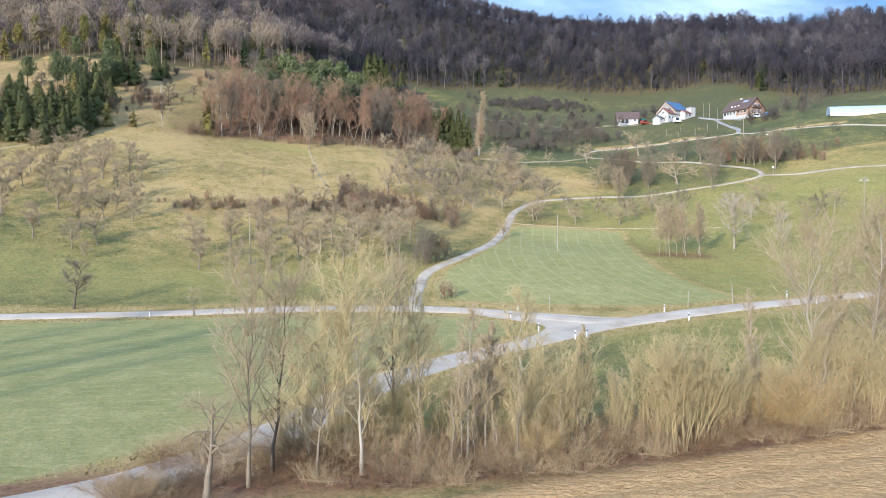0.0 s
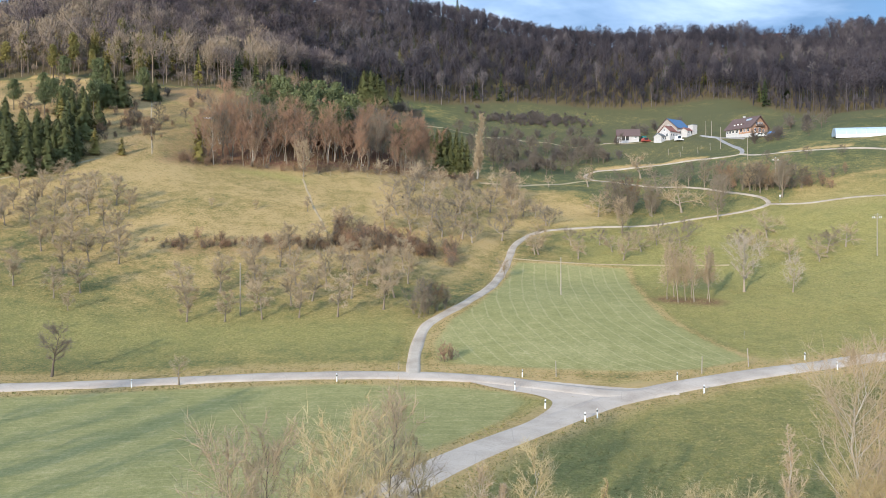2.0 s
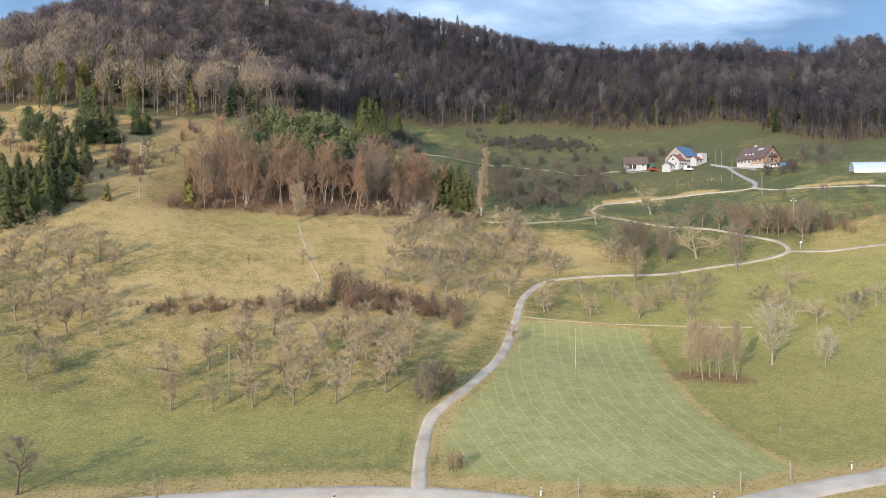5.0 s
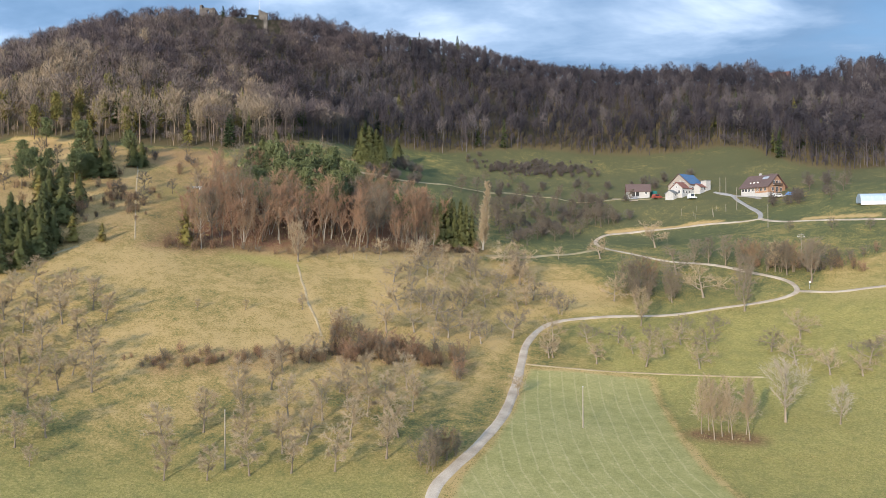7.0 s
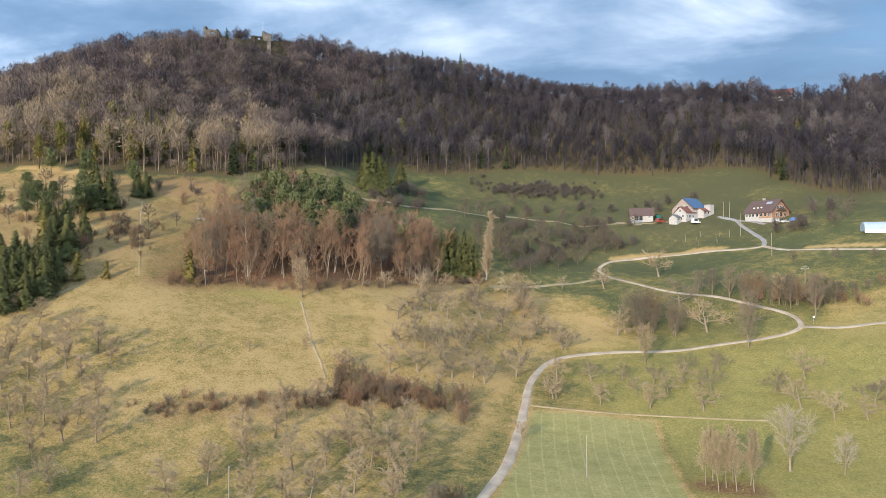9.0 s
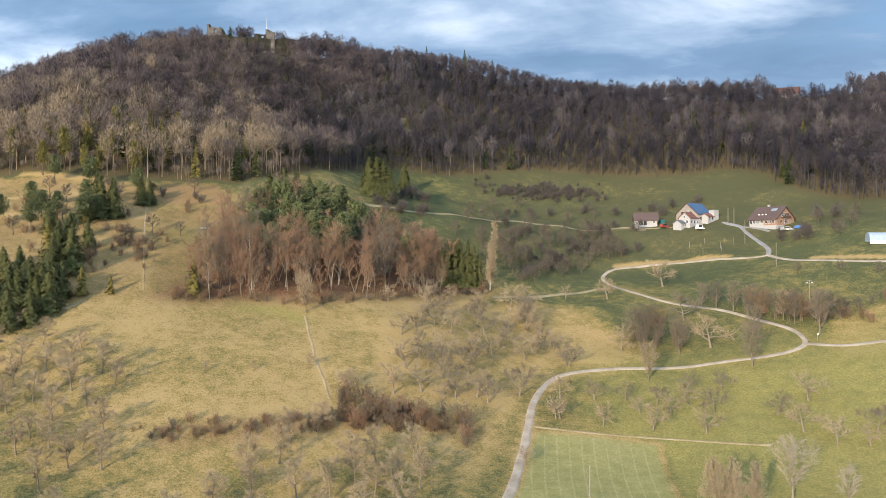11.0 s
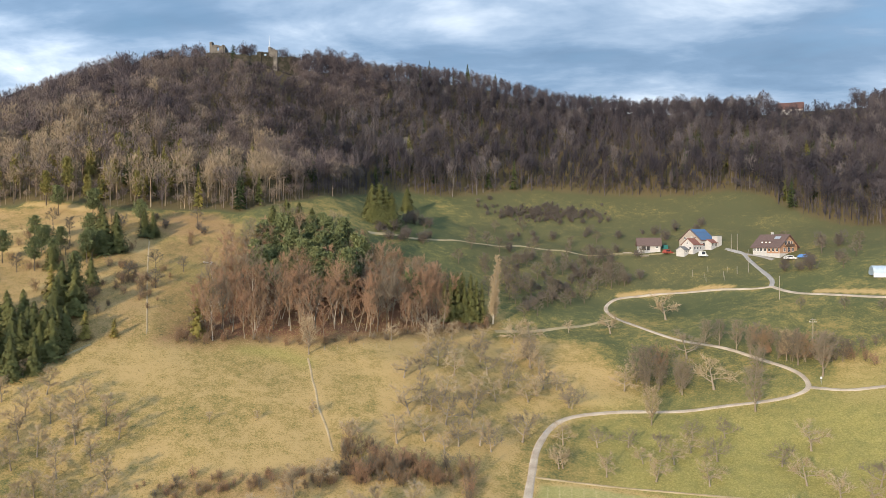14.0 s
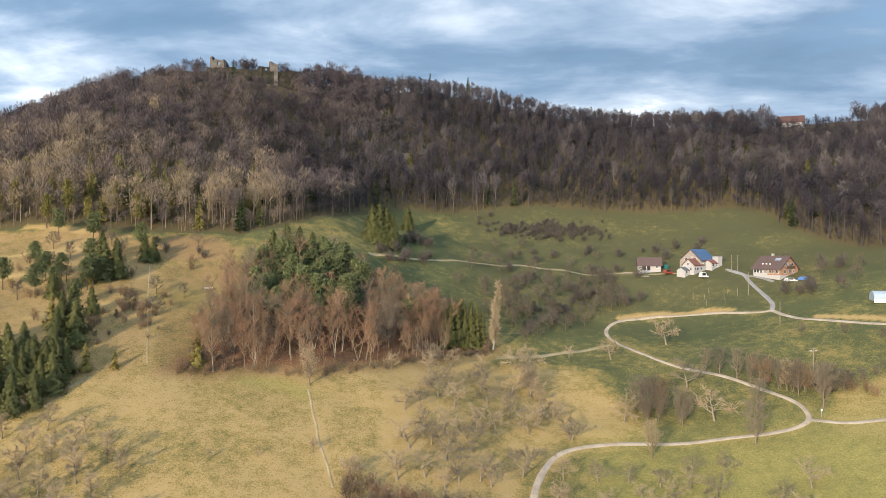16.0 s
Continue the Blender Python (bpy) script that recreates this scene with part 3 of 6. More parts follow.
def fillet():
    """The widened asphalt where the two roads meet."""
    pts = [(2, 113.2), (12, 112.4), (24, 108.8), (30, 109.4), (22, 106.6), (13.4, 100.4), (8.3, 94.6), (10.6, 98.6), (12.4, 102.4), (12.6, 105.0), (10.8, 107.2), (7, 109.4)]
    c = np.array([15.5, 106.3])
    ring = smooth_line([*pts, pts[0]], 0.8)
    rows = [c + (ring - c) * k for k in np.linspace(0.02, 1, 12)]
    v = np.stack([np.column_stack([r, land(r[:, 0], r[:, 1]) + 0.07]) for r in rows], 1)
    idx = np.arange(v.shape[0] * v.shape[1]).reshape(v.shape[:2])
    f = np.stack([idx[:-1, :-1], idx[:-1, 1:], idx[1:, 1:], idx[1:, :-1]], -1).reshape(-1, 4)[:, ::-1]
    return tagged(new("road_junction", mesh_from("road_junction", v.reshape(-1, 3), f, ASPHALT, True)), "widened pale asphalt mouth of a road junction", "road", kind="structure")


fillet()


# ---- trees ----
def tubes(segs, sides):
    """Tapered tubes for segments (p0, p1, r0, r1): arrays of corners and quads."""
    p0, p1, r0, r1 = (np.array([s[k] for s in segs], float) for k in range(4))
    d = p1 - p0
    d /= np.linalg.norm(d, axis=1)[:, None] + 1e-9
    ref = np.where(np.abs(d[:, 2:3]) > 0.9, np.array([[1.0, 0, 0]]), np.array([[0, 0, 1.0]]))
    a = np.cross(d, ref)
    a /= np.linalg.norm(a, axis=1)[:, None] + 1e-9
    b = np.cross(d, a)
    ang = np.arange(sides) * 2 * np.pi / sides
    ring = a[:, None] * np.cos(ang)[None, :, None] + b[:, None] * np.sin(ang)[None, :, None]
    v = np.stack([p0[:, None] + ring * r0[:, None, None], p1[:, None] + ring * r1[:, None, None]], 1)
    n = len(segs)
    base = (np.arange(n) * 2 * sides)[:, None]
    k = np.arange(sides)
    k2 = (k + 1) % sides
    f = np.stack([base + k, base + k2, base + sides + k2, base + sides + k], -1).reshape(-1, 4)
    return v.reshape(-1, 3), f


def unit(v):
    return v / (np.linalg.norm(v) + 1e-9)


def slivers(rng, twigs):
    """The finest twigs: one slender triangle each."""
    p, q = np.array([t[0] for t in twigs]), np.array([t[1] for t in twigs])
    w = np.array([t[2] for t in twigs])
    s = np.cross(q - p, rng.normal(size=p.shape))
    s *= (w / (np.linalg.norm(s, axis=1) + 1e-9))[:, None]
    return np.stack([p - s, p + s, q], 1).reshape(-1, 3)


def crown_mesh(rng, fine, twigs, mat, extra=None):
    """Branchlets as tubes and twigs as slivers, all in triangles."""
    v, f = tubes(fine, 3)
    f = np.concatenate([f[:, [0, 1, 2]], f[:, [0, 2, 3]]])
    s = slivers(rng, twigs)
    if extra is not None:
        s = np.concatenate([s, extra])
    return mesh_from("crown", np.concatenate([v, s]), np.concatenate([f, len(v) + np.arange(len(s)).reshape(-1, 3)]), mat)


def grow(rng, h, r, clear=0.25, spread=0.4, limbs=10, subs=5, twigs=5, rise=0.8, droop=0.0, lean=0.05, shape="round", stems=1, thin=1.0, limb=0.62, gnarl=0.16):
    """A bare tree: thick segments (stem and limbs) and thin ones (twigs)."""
    thick, fine, small = [], [], []
    for s in range(stems):
        off = np.array([rng.normal() * 0.35, rng.normal() * 0.35, 0]) if stems > 1 else np.zeros(3)
        hh = h * (1 if s == 0 else rng.uniform(0.6, 1.0))
        ld = np.array([rng.normal() * (lean + 0.16 * (stems > 1)), rng.normal() * (lean + 0.16 * (stems > 1)), 1.0])
        n = 7
        pts = [off + np.array([0, 0, -0.25])]
        for k in range(n):
            f = (k + 1) / n
            pts.append(off + ld * hh * f + np.array([rng.normal(), rng.normal(), 0]) * 0.02 * hh * f)
        rr = [r * (1 if stems == 1 else 0.6) * (1 - 0.93 * (k / n) ** 0.8) + 0.006 for k in range(n + 1)]
        rr[0] *= 1.35
        for k in range(n):
            thick.append((pts[k], pts[k + 1], rr[k], rr[k + 1]))
        az = rng.uniform(0, 6.28)
        for i in range(limbs):
            f = clear + (0.99 - clear) * (i + rng.uniform(0, 0.8)) / limbs
            u = (f - clear) / (1 - clear)
            prof = {"dome": 1.0 - 0.55 * u ** 1.5, "round": math.sin(math.pi * (0.22 + 0.68 * u)) ** 0.8, "column": 0.8 - 0.55 * u, "vase": 1.0 - 0.55 * u, "tall": 0.95 - 0.75 * u}[shape]
            L = spread * hh * prof * rng.uniform(0.7, 1.15)
            az += 2.4 + rng.normal() * 0.3
            q = f * n
            k = min(int(q), n - 1)
            p = pts[k] + (pts[k + 1] - pts[k]) * (q - k)
            rb = max(0.012, (rr[k] + (rr[k + 1] - rr[k]) * (q - k)) * limb)
            d = unit(np.array([math.cos(az), math.sin(az), rise * rng.uniform(0.5, 1.3)]))
            path = [p]
            for j in range(3):
                d = unit(d + np.array([rng.normal() * gnarl, rng.normal() * gnarl, (gnarl - 0.16) * rng.normal() + 0.16 - droop * (j + 1) * 0.5]))
                path.append(path[-1] + d * L / 3)
            for j in range(3):
                thick.append((path[j], path[j + 1], rb * (1 - 0.3 * j), rb * (0.7 - 0.28 * j)))
            for _ in range(subs):
                t = rng.uniform(0.25, 1.0) * 3
                j = min(int(t), 2)
                q0 = path[j] + (path[j + 1] - path[j]) * (t - j)
                ax = unit(path[j + 1] - path[j])
                e = unit(ax + rng.normal(size=3) * 0.65 + np.array([0, 0, 0.25 - droop]))
                l2 = L * rng.uniform(0.22, 0.5)
                q1 = q0 + e * l2 * 0.55
                q2 = q1 + unit(e + rng.normal(size=3) * 0.3 + np.array([0, 0, 0.1 - droop])) * l2 * 0.45
                w = max(0.011, rb * 0.28) * thin
                fine.append((q0, q1, w, w * 0.7))
                small.append((q1, q2, w * 0.8))
                for _ in range(twigs):
                    g = rng.uniform(0.15, 1)
                    s0 = q0 + (q1 - q0) * g if rng.random() < 0.5 else q1 + (q2 - q1) * g
                    e2 = unit(e + rng.normal(size=3) * 0.75 + np.array([0, 0, 0.15 - droop * 1.3]))
                    small.append((s0, s0 + e2 * l2 * rng.uniform(0.4, 0.95), max(w * 0.5, 0.010 * thin)))
    return thick, fine, small


def thing(name, label, category, group=""):
    return tagged(new(name), label, category, group)


def under(name, me, parent, label=""):
    ob = new(name, me)
    ob.parent = parent
    if label:
        ob["label"] = label
    return ob


def bare_tree(name, seed, label, bark=None, twig=None, group="", **kw):
    rng = np.random.default_rng(seed)
    thick, fine, small = grow(rng, **kw)
    root = thing(name, label, "tree", group)
    v, f = tubes(thick, 6)
    under("trunk", mesh_from("trunk", v, f, bark or BARK, True), root)
    under("crown", crown_mesh(rng, fine, small, twig or TWIG), root)
    return root


def needle_tree(name, seed, label, h, spread=0.22, clear=0.06, mat=None, tiers=26, per=9, pine=False, group=""):
    """A spruce or pine: stem, and boughs made of many small sprays."""
    rng = np.random.default_rng(seed)
    root = thing(name, label, "tree", group)
    segs = [((0, 0, -0.3), (0, 0, h * 0.5), h * 0.018, h * 0.011), ((0, 0, h * 0.5), (0, 0, h), h * 0.011, 0.01)]
    tris = []
    for t in range(tiers):
        f = clear + (1 - clear) * (t + rng.uniform(0, 0.7)) / tiers
        u = (f - clear) / (1 - clear)
        reach = spread * h * ((1 - u) ** 0.72 + 0.03) if not pine else spread * h * (math.sin(math.pi * (0.25 + 0.7 * u)) ** 0.7)
        for k in range(per):
            az = rng.uniform(0, 6.28)
            L = reach * rng.uniform(0.45, 1.2)
            d = np.array([math.cos(az), math.sin(az), rng.uniform(-0.35, 0.15) if not pine else rng.uniform(0.0, 0.6)])
            p = np.array([0, 0, f * h])
            segs.append((p, p + d * L * 0.8, 0.03, 0.012))
            side = np.array([-math.sin(az), math.cos(az), 0])
            m = 26 if pine else 12
            for j in range(m):
                g = (j + 1) / m if not pine else 0.35 + 0.7 * (j + 1) / m
                c = p + d * L * g + np.array([0, 0, -0.12 * L * g * g]) if not pine else p + d * L * g + rng.normal(size=3) * 0.028 * h
                s = (0.19 * L * (1.15 - 0.6 * g) + 0.12) * rng.uniform(0.7, 1.3)
                c = c + rng.normal(size=3) * 0.10 * L
                if pine:
                    s = 0.024 * h * rng.uniform(0.6, 1.3)
                    e1, e2 = rng.normal(size=3) * 0.6 * s, rng.normal(size=3) * 0.6 * s
                    tris.append((c - e1, c + e1 * 0.8 + e2, c + e2 * rng.uniform(-1, 0.2) + np.array([0, 0, s * 0.5])))
                    tris.append((c - e2, c + e2 * 0.9, c + e1 + np.array([0, 0, -s * 0.2])))
                else:
                    hang = np.array([0, 0, -s * rng.uniform(0.35, 0.9)])
                    w = side * s * rng.uniform(0.5, 1.0)
                    tris.append((c + w, c - w * 0.3, c + d * s * 0.5 + hang))
                    tris.append((c - w, c + w * 0.3, c + d * s * 0.6 + hang * 0.8))
    v, f = tubes(segs, 4)
    under("trunk", mesh_from("trunk", v, f, BARK_DARK, True), root)
    tv = np.array(tris).reshape(-1, 3)
    under("crown", mesh_from("crown", tv, np.arange(len(tv)).reshape(-1, 3), mat or NEEDLES), root)
    return root


def stand(ob, x, y, scale=1.0, turn=None, seed=0, tilt=0.0, stretch=1.0):
    """Puts a thing on the ground."""
    ob.rotation_mode = "XYZ"
    rng = random.Random(int(x * 131 + y * 17) + seed)
    rz = rng.uniform(0, 6.28) if turn is None else turn
    ob.matrix_basis = Matrix.Translation((x, y, float(land(x, y)))) @ Euler((tilt * rng.uniform(-1, 1), tilt * rng.uniform(-1, 1), rz)).to_matrix().to_4x4() @ Matrix.Diagonal((scale, scale, scale * stretch, 1))
    return ob


def plant(masters, spots, seed=0, tilt=0.05):
    """Stands copies of the masters at (x, y, height); the first spot of each master is the master itself."""
    rng = random.Random(seed)
    used = set()
    for k, (x, y, h) in enumerate(spots):
        i = k % len(masters) if k < len(masters) else rng.randrange(len(masters))
        ob, mh = masters[i]
        if i in used:
            ob = copy_thing(ob, Matrix.Identity(4))
        used.add(i)
        stand(ob, x, y, h / mh, seed=seed, tilt=tilt)
    for i, (ob, mh) in enumerate(masters):
        if i not in used:
            for o in (*ob.children_recursive, ob):
                bpy.data.objects.remove(o)


# -- orchards
APPLE = "old bare fruit tree with a low wide crown on the meadow"
apples = [(bare_tree("fruit_tree", 10 + k, APPLE, group="orchard trees", h=6.0, r=0.17, clear=0.2, spread=0.44, limbs=15, subs=13, twigs=13, rise=0.75, droop=0.18, lean=0.08, shape="round", thin=2.2, limb=0.65, gnarl=0.28), 6.0) for k in range(6)]
LEFT_ORCHARD = [(-80, 150, 6.0), (-84, 159, 6.2), (-73, 149, 5.8), (-88, 170, 6.0), (-62, 150, 5.4), (-66, 163, 5.6), (-70, 180, 5.2), (-65, 146.4, 4.8), (-60.8, 142.4, 2.8), (-68.1, 156.9, 6.2), (-75.6, 164.4, 5.8), (-71.2, 167.4, 5.9), (-74.3, 174.9, 6.2), (-74.9, 184.4, 6.4), (-78.2, 190.4, 6.0), (-82.2, 189.4, 5.1), (-78.8, 197.9, 3.8), (-80.3, 179.9, 5.4), (-94.7, 202.9, 3.7), (-31.4, 202.9, 3.3), (-22.5, 196.9, 4.1), (-51.8, 195.4, 2.0), (-42.6, 198.4, 2.0)]
ORCHARD = [(-41.1, 140.9, 5.2), (-35, 140.9, 4.6), (-29.2, 141.9, 5.8), (-23.3, 142.4, 5.4), (-17.1, 142.9, 6.0), (-9.9, 146.9, 6.4), (-43.7, 149.9, 6.3), (-31.9, 150.4, 6.0), (-25.7, 148.4, 5.8), (-22.5, 151, 5.6), (-15.9, 152.9, 6.2), (-8.4, 154.4, 6.3), (-14, 161.9, 5.8)]
ORCHARD += [(-39.5, 155.4, 6.6), (-34.6, 161.4, 5.7), (-26.8, 159.9, 6.4), (-21.2, 159.9, 6.4), (-17.6, 165, 6.4), (-11.3, 164.4, 6.2), (-37, 167.4, 5.9), (-31.7, 170.4, 6.0), (-19.7, 171.4, 6.0), (-14.7, 173.4, 6.0), (-7.8, 175.9, 6.2), (-30.9, 176.9, 6.0), (-26.7, 181.4, 5.4), (-6.5, 165.5, 6.0)]
MIDDLE = [(-12.7, 223.2, 5), (-0.4, 230.4, 6), (-4.6, 232.9, 5.5), (6.6, 245.2, 5), (15.1, 248.0, 5), (20.3, 249.5, 6.5), (4.8, 223.8, 5.5), (9.6, 225.3, 5), (-3.2, 217.7, 6), (-10.8, 209.6, 6), (0.2, 201.6, 5), (4.9, 204.0, 5.5), (7.3, 202.5, 4.5), (14.6, 208.9, 6), (27.8, 227.1, 5), (22.6, 237.3, 4.5), (-12.9, 198.6, 6), (-7.1, 200.9, 5.5), (-17.0, 242.9, 4), (7.1, 256.9, 4.5), (17.1, 262.8, 5.5), (-0.9, 255.8, 4.5), (-7.0, 246.1, 5), (22.2, 264.4, 6), (-22.6, 196.4, 4.5), (3.4, 214.9, 6), (-2.5, 208.7, 6), (13.3, 234.2, 5.5), (26.0, 237.3, 4.5), (22.6, 245.9, 5)]
RIGHT_ORCHARD = [(21.5, 198.8, 3.8), (31.4, 208.3, 3.8), (31, 195.8, 4.2), (38.2, 207.8, 3.6), (40.7, 193.3, 4.6), (44.5, 205.3, 3.6), (39.7, 200.3, 3.4), (46.1, 199.3, 4), (52.9, 209.3, 3.6), (55.1, 198.8, 4.4), (59.7, 207.8, 3.6), (50.8, 190.3, 4.4), (50.8, 203.3, 3.6), (74.8, 198.3, 5), (67, 194.3, 4.1), (73.1, 181.4, 4.5), (69, 186.9, 5.2), (78.4, 179.4, 3.6), (28.4, 226.5, 3.4), (34.6, 273.8, 3.4), (46.6, 270.8, 5.5), (65.6, 280.3, 7.2), (64.8, 231.3, 7.4), (63, 248.8, 6.5), (43.1, 235.3, 5.4), (13, 178.5, 3.4), (82, 184, 4.5), (87, 186, 4.2)]
rng_o = random.Random(6)
for k in range(80):
    a, b = rng_o.uniform(-98, -60), rng_o.uniform(152, 200)
    if len(LEFT_ORCHARD) < 40 and a < -56 - (b - 150) * 0.3 and min(math.hypot(a - m[0], b - m[1]) for m in LEFT_ORCHARD) > 4.6:
        LEFT_ORCHARD.append((a, b, rng_o.uniform(4.4, 6.0)))
plant(apples, LEFT_ORCHARD + ORCHARD, 3)
rng_m = random.Random(4)
for k in range(60):
    a, b = rng_m.uniform(-16, 24), rng_m.uniform(198, 258)
    if len(MIDDLE) < 46 and near(TRACK, np.array([a]), np.array([b]))[0] > 3.5 and a > -6 - (b - 200) * 0.2 and min(math.hypot(a - m[0], b - m[1]) for m in MIDDLE) > 4.2:
        MIDDLE.append((a, b, rng_m.uniform(3.6, 5.4)))
crooked = [(bare_tree("fruit_tree", 20 + k, "low crooked fruit tree with pale lichened limbs", BARK_LIMB, (TWIG, TWIG_DARK_FRUIT)[k % 2], "eastern orchard trees", h=5.0, r=0.21, clear=0.24, spread=0.82, limbs=10, subs=11, twigs=11, rise=0.34, droop=0.08, lean=0.16, shape="vase", thin=2.0, limb=0.75, gnarl=0.32), 5.0) for k in range(5)]
plant(crooked, RIGHT_ORCHARD + MIDDLE, 4)

# -- larger single trees
BIG = "large bare broad-crowned tree beside the farm track"
bigs = [(bare_tree("tree", 40 + k, BIG, BARK, (TWIG_DARK_FRUIT, TWIG, TWIG_DARK_FRUIT, TWIG_DULL)[k], "field trees", h=10.0, r=0.24, clear=0.16, spread=0.42, limbs=22, subs=10, twigs=16, rise=0.75, thin=1.7), 10.0) for k in range(4)]
plant(bigs, [(69.8, 216.8, 9.3), (45.7, 217.6, 8.0), (76.3, 248.3, 7.7), (73.1, 252.8, 6.6), (87.6, 235.5, 7.6), (90.7, 228.3, 10), (20.5, 248.8, 8.5), (81.2, 244.8, 7.4), (86.0, 238.8, 7), (75.5, 232.3, 7.1), (-36.5, 228.4, 8.5), (70, 256, 6)], 5)

PALE = "bare tree with pale trunk and spreading limbs on the meadow"
pale_trees = [(bare_tree("tree", 50 + k, PALE, BARK_LIMB, TWIG_PALE, "pale meadow trees", h=9.5, r=0.22, clear=0.18, spread=0.46, limbs=22, subs=11, twigs=14, rise=0.75, shape="round", thin=1.5, limb=0.5), 9.5) for k in range(2)]
plant(pale_trees, [(56.6, 162.7, 9.6), (64.7, 160.2, 5.6)], 6)

BUSHY = "broad bushy many-stemmed bare tree beside the farm track"
bushy = [(bare_tree("bushy_tree", 55 + k, BUSHY, BARK, (TWIG_DARK_FRUIT, TWIG_DULL, TWIG_RED)[k], "bushy trees by the track", h=8.0, r=0.10, clear=0.1, spread=0.40, limbs=12, subs=9, twigs=11, rise=0.8, shape="round", stems=4, thin=1.7), 8.0) for k in range(3)]
plant(bushy, [(-3.4, 142.6, 5.8), (-2.4, 144.6, 5.4), (-1.0, 146.4, 4.4), (0.4, 148, 3.6), (-4.8, 144.4, 3.8), (49.7, 237, 10.5), (51.5, 234.5, 8), (47.6, 239, 9), (53, 238.5, 8.5), (56.3, 231.8, 9), (58, 234, 6.5), (48.5, 234.5, 6), (79, 246, 6.5), (82, 243.5, 7), (84.5, 240.5, 7), (87, 238, 7.5), (90, 236.5, 7), (93, 235, 7), (95.5, 234.5, 7), (98, 233.5, 6.5), (101, 236, 4), (105, 237.5, 3.4), (109, 238.5, 3), (113, 239.5, 3), (85, 247, 4.5), (90, 242, 5)], 8)

# -- grove of slim stems by the field
GROVE = "slim pale-stemmed bare tree in a small grove"
slims = [(bare_tree("grove_tree", 60 + k, GROVE, BARK_LIMB, TWIG, "grove trees", h=9.5, r=0.09, clear=0.2, spread=0.40, limbs=26, subs=10, twigs=15, rise=1.5, shape="column", thin=1.4, limb=0.5), 9.5) for k in range(3)]
plant(slims, [(41, 158.4, 8.6), (42.3, 155.9, 9.1), (45.2, 155.9, 9.4), (47.8, 155.4, 9.4), (42.7, 159.9, 8.8), (45.7, 158.9, 8.8), (44, 157.2, 8.4), (48.2, 158, 8.6)], 7)

# -- the wood on the shelf
BEECH = "tall bare woodland tree with reddish brown twigs"
beech = []
for k in range(8):
    beech.append((bare_tree("woodland_tree", 80 + k, BEECH, (BARK, BARK_PALE, BARK, BARK_DARK)[k % 4], (TWIG_WOOD, TWIG_RED, TWIG_WOOD, TWIG_DARK_FRUIT)[k % 4], "trees of the middle wood", h=17.0, r=0.20, clear=0.26, spread=(0.30, 0.36, 0.26, 0.33)[k % 4], limbs=16, subs=11, twigs=10, rise=1.15, shape="round", thin=2.4, limb=0.8, stems=2 if k in (2, 5) else 1, lean=0.07), 17.0))
pines = [(needle_tree("pine_tree", 100 + k, "dark green pine among bare trees", 17.0, 0.17, 0.45, PINE, 17, 8, True, "pines of the wood"), 17.0) for k in range(3)]
spruces = [(needle_tree("spruce_tree", 110 + k, "dark green spruce at the edge of the meadow", 15.0, 0.30, 0.03, NEEDLES, 62, 9, False, "spruces"), 15.0) for k in range(3)]
larches = [(needle_tree("young_conifer", 120 + k, "yellowish green young conifer", 8.0, 0.27, 0.05, LARCH, 20, 9, False, "young conifers"), 8.0) for k in range(2)]


def scatter(poly, gap, seed, jitter=0.4):
    rng = random.Random(seed)
    xs, ys = [p[0] for p in poly], [p[1] for p in poly]
    out = []
    r = 0
    y = min(ys)
    while y < max(ys):
        x = min(xs) + (gap / 2 if r % 2 else 0)
        while x < max(xs):
            a, b = x + rng.uniform(-jitter, jitter) * gap, y + rng.uniform(-jitter, jitter) * gap
            if inside(poly, np.array([a]), np.array([b]))[0]:
                out.append((a, b))
            x += gap
        y += gap * 0.87
        r += 1
    return out


rng_w = random.Random(11)
beech_spots, pine_spots = [], []
for (a, b) in scatter(WOOD, 4.3, 21):
    deep = near([*WOOD, WOOD[0]], np.array([a]), np.array([b]))[0]
    if -58 < a < -27 and b > 253 and deep > 1.5 and rng_w.random() < 0.8:
        pine_spots.append((a, b, rng_w.uniform(10, 16)))
    elif -66 < a < -3:
        beech_spots.append((a, b, rng_w.uniform(8.5, 12) if deep < 2.5 else rng_w.uniform(11, 15.5)))
plant(beech, beech_spots, 13, 0.04)
pine_spots += [(-12.5, 264, 13), (-9.5, 266, 10)]
plant(pines, pine_spots, 14, 0.03)
spruce_spots = [(a, b, rng_w.uniform(8, 12)) for a, b in scatter(SPRUCES, 4.8, 22)]
spruce_spots += [(-57, 284, 13), (-53, 286, 14.5), (-49, 287.5, 14), (-45, 288, 13.5), (-51, 282, 13), (-39, 286, 12), (-34.5, 285.5, 12.5), (-31, 284, 12)]
spruce_spots += [(-96.6, 201.8, 10), (-93.2, 204.8, 9), (-91.7, 210.8, 10.5), (-92.2, 214, 9), (-91.6, 217.3, 9), (-94.8, 229, 12), (-96.4, 222.3, 11), (-98, 226, 11), (-99.1, 231.3, 12), (-97.1, 212.8, 12), (-100, 208.3, 11), (-98, 235, 13), (-97.9, 246.3, 8), (-102.7, 266, 13), (-99.5, 268, 12), (-105, 270, 13), (-96.6, 282.8, 9), (-94, 283, 8), (-29.5, 331, 14), (-27, 332, 15), (-24.5, 333, 14.5), (-22.5, 333, 13), (-26, 335.5, 14), (-31, 333, 10), (-18.5, 371, 11), (-111.4, 252.3, 8)]
plant(spruces, spruce_spots, 15, 0.02)
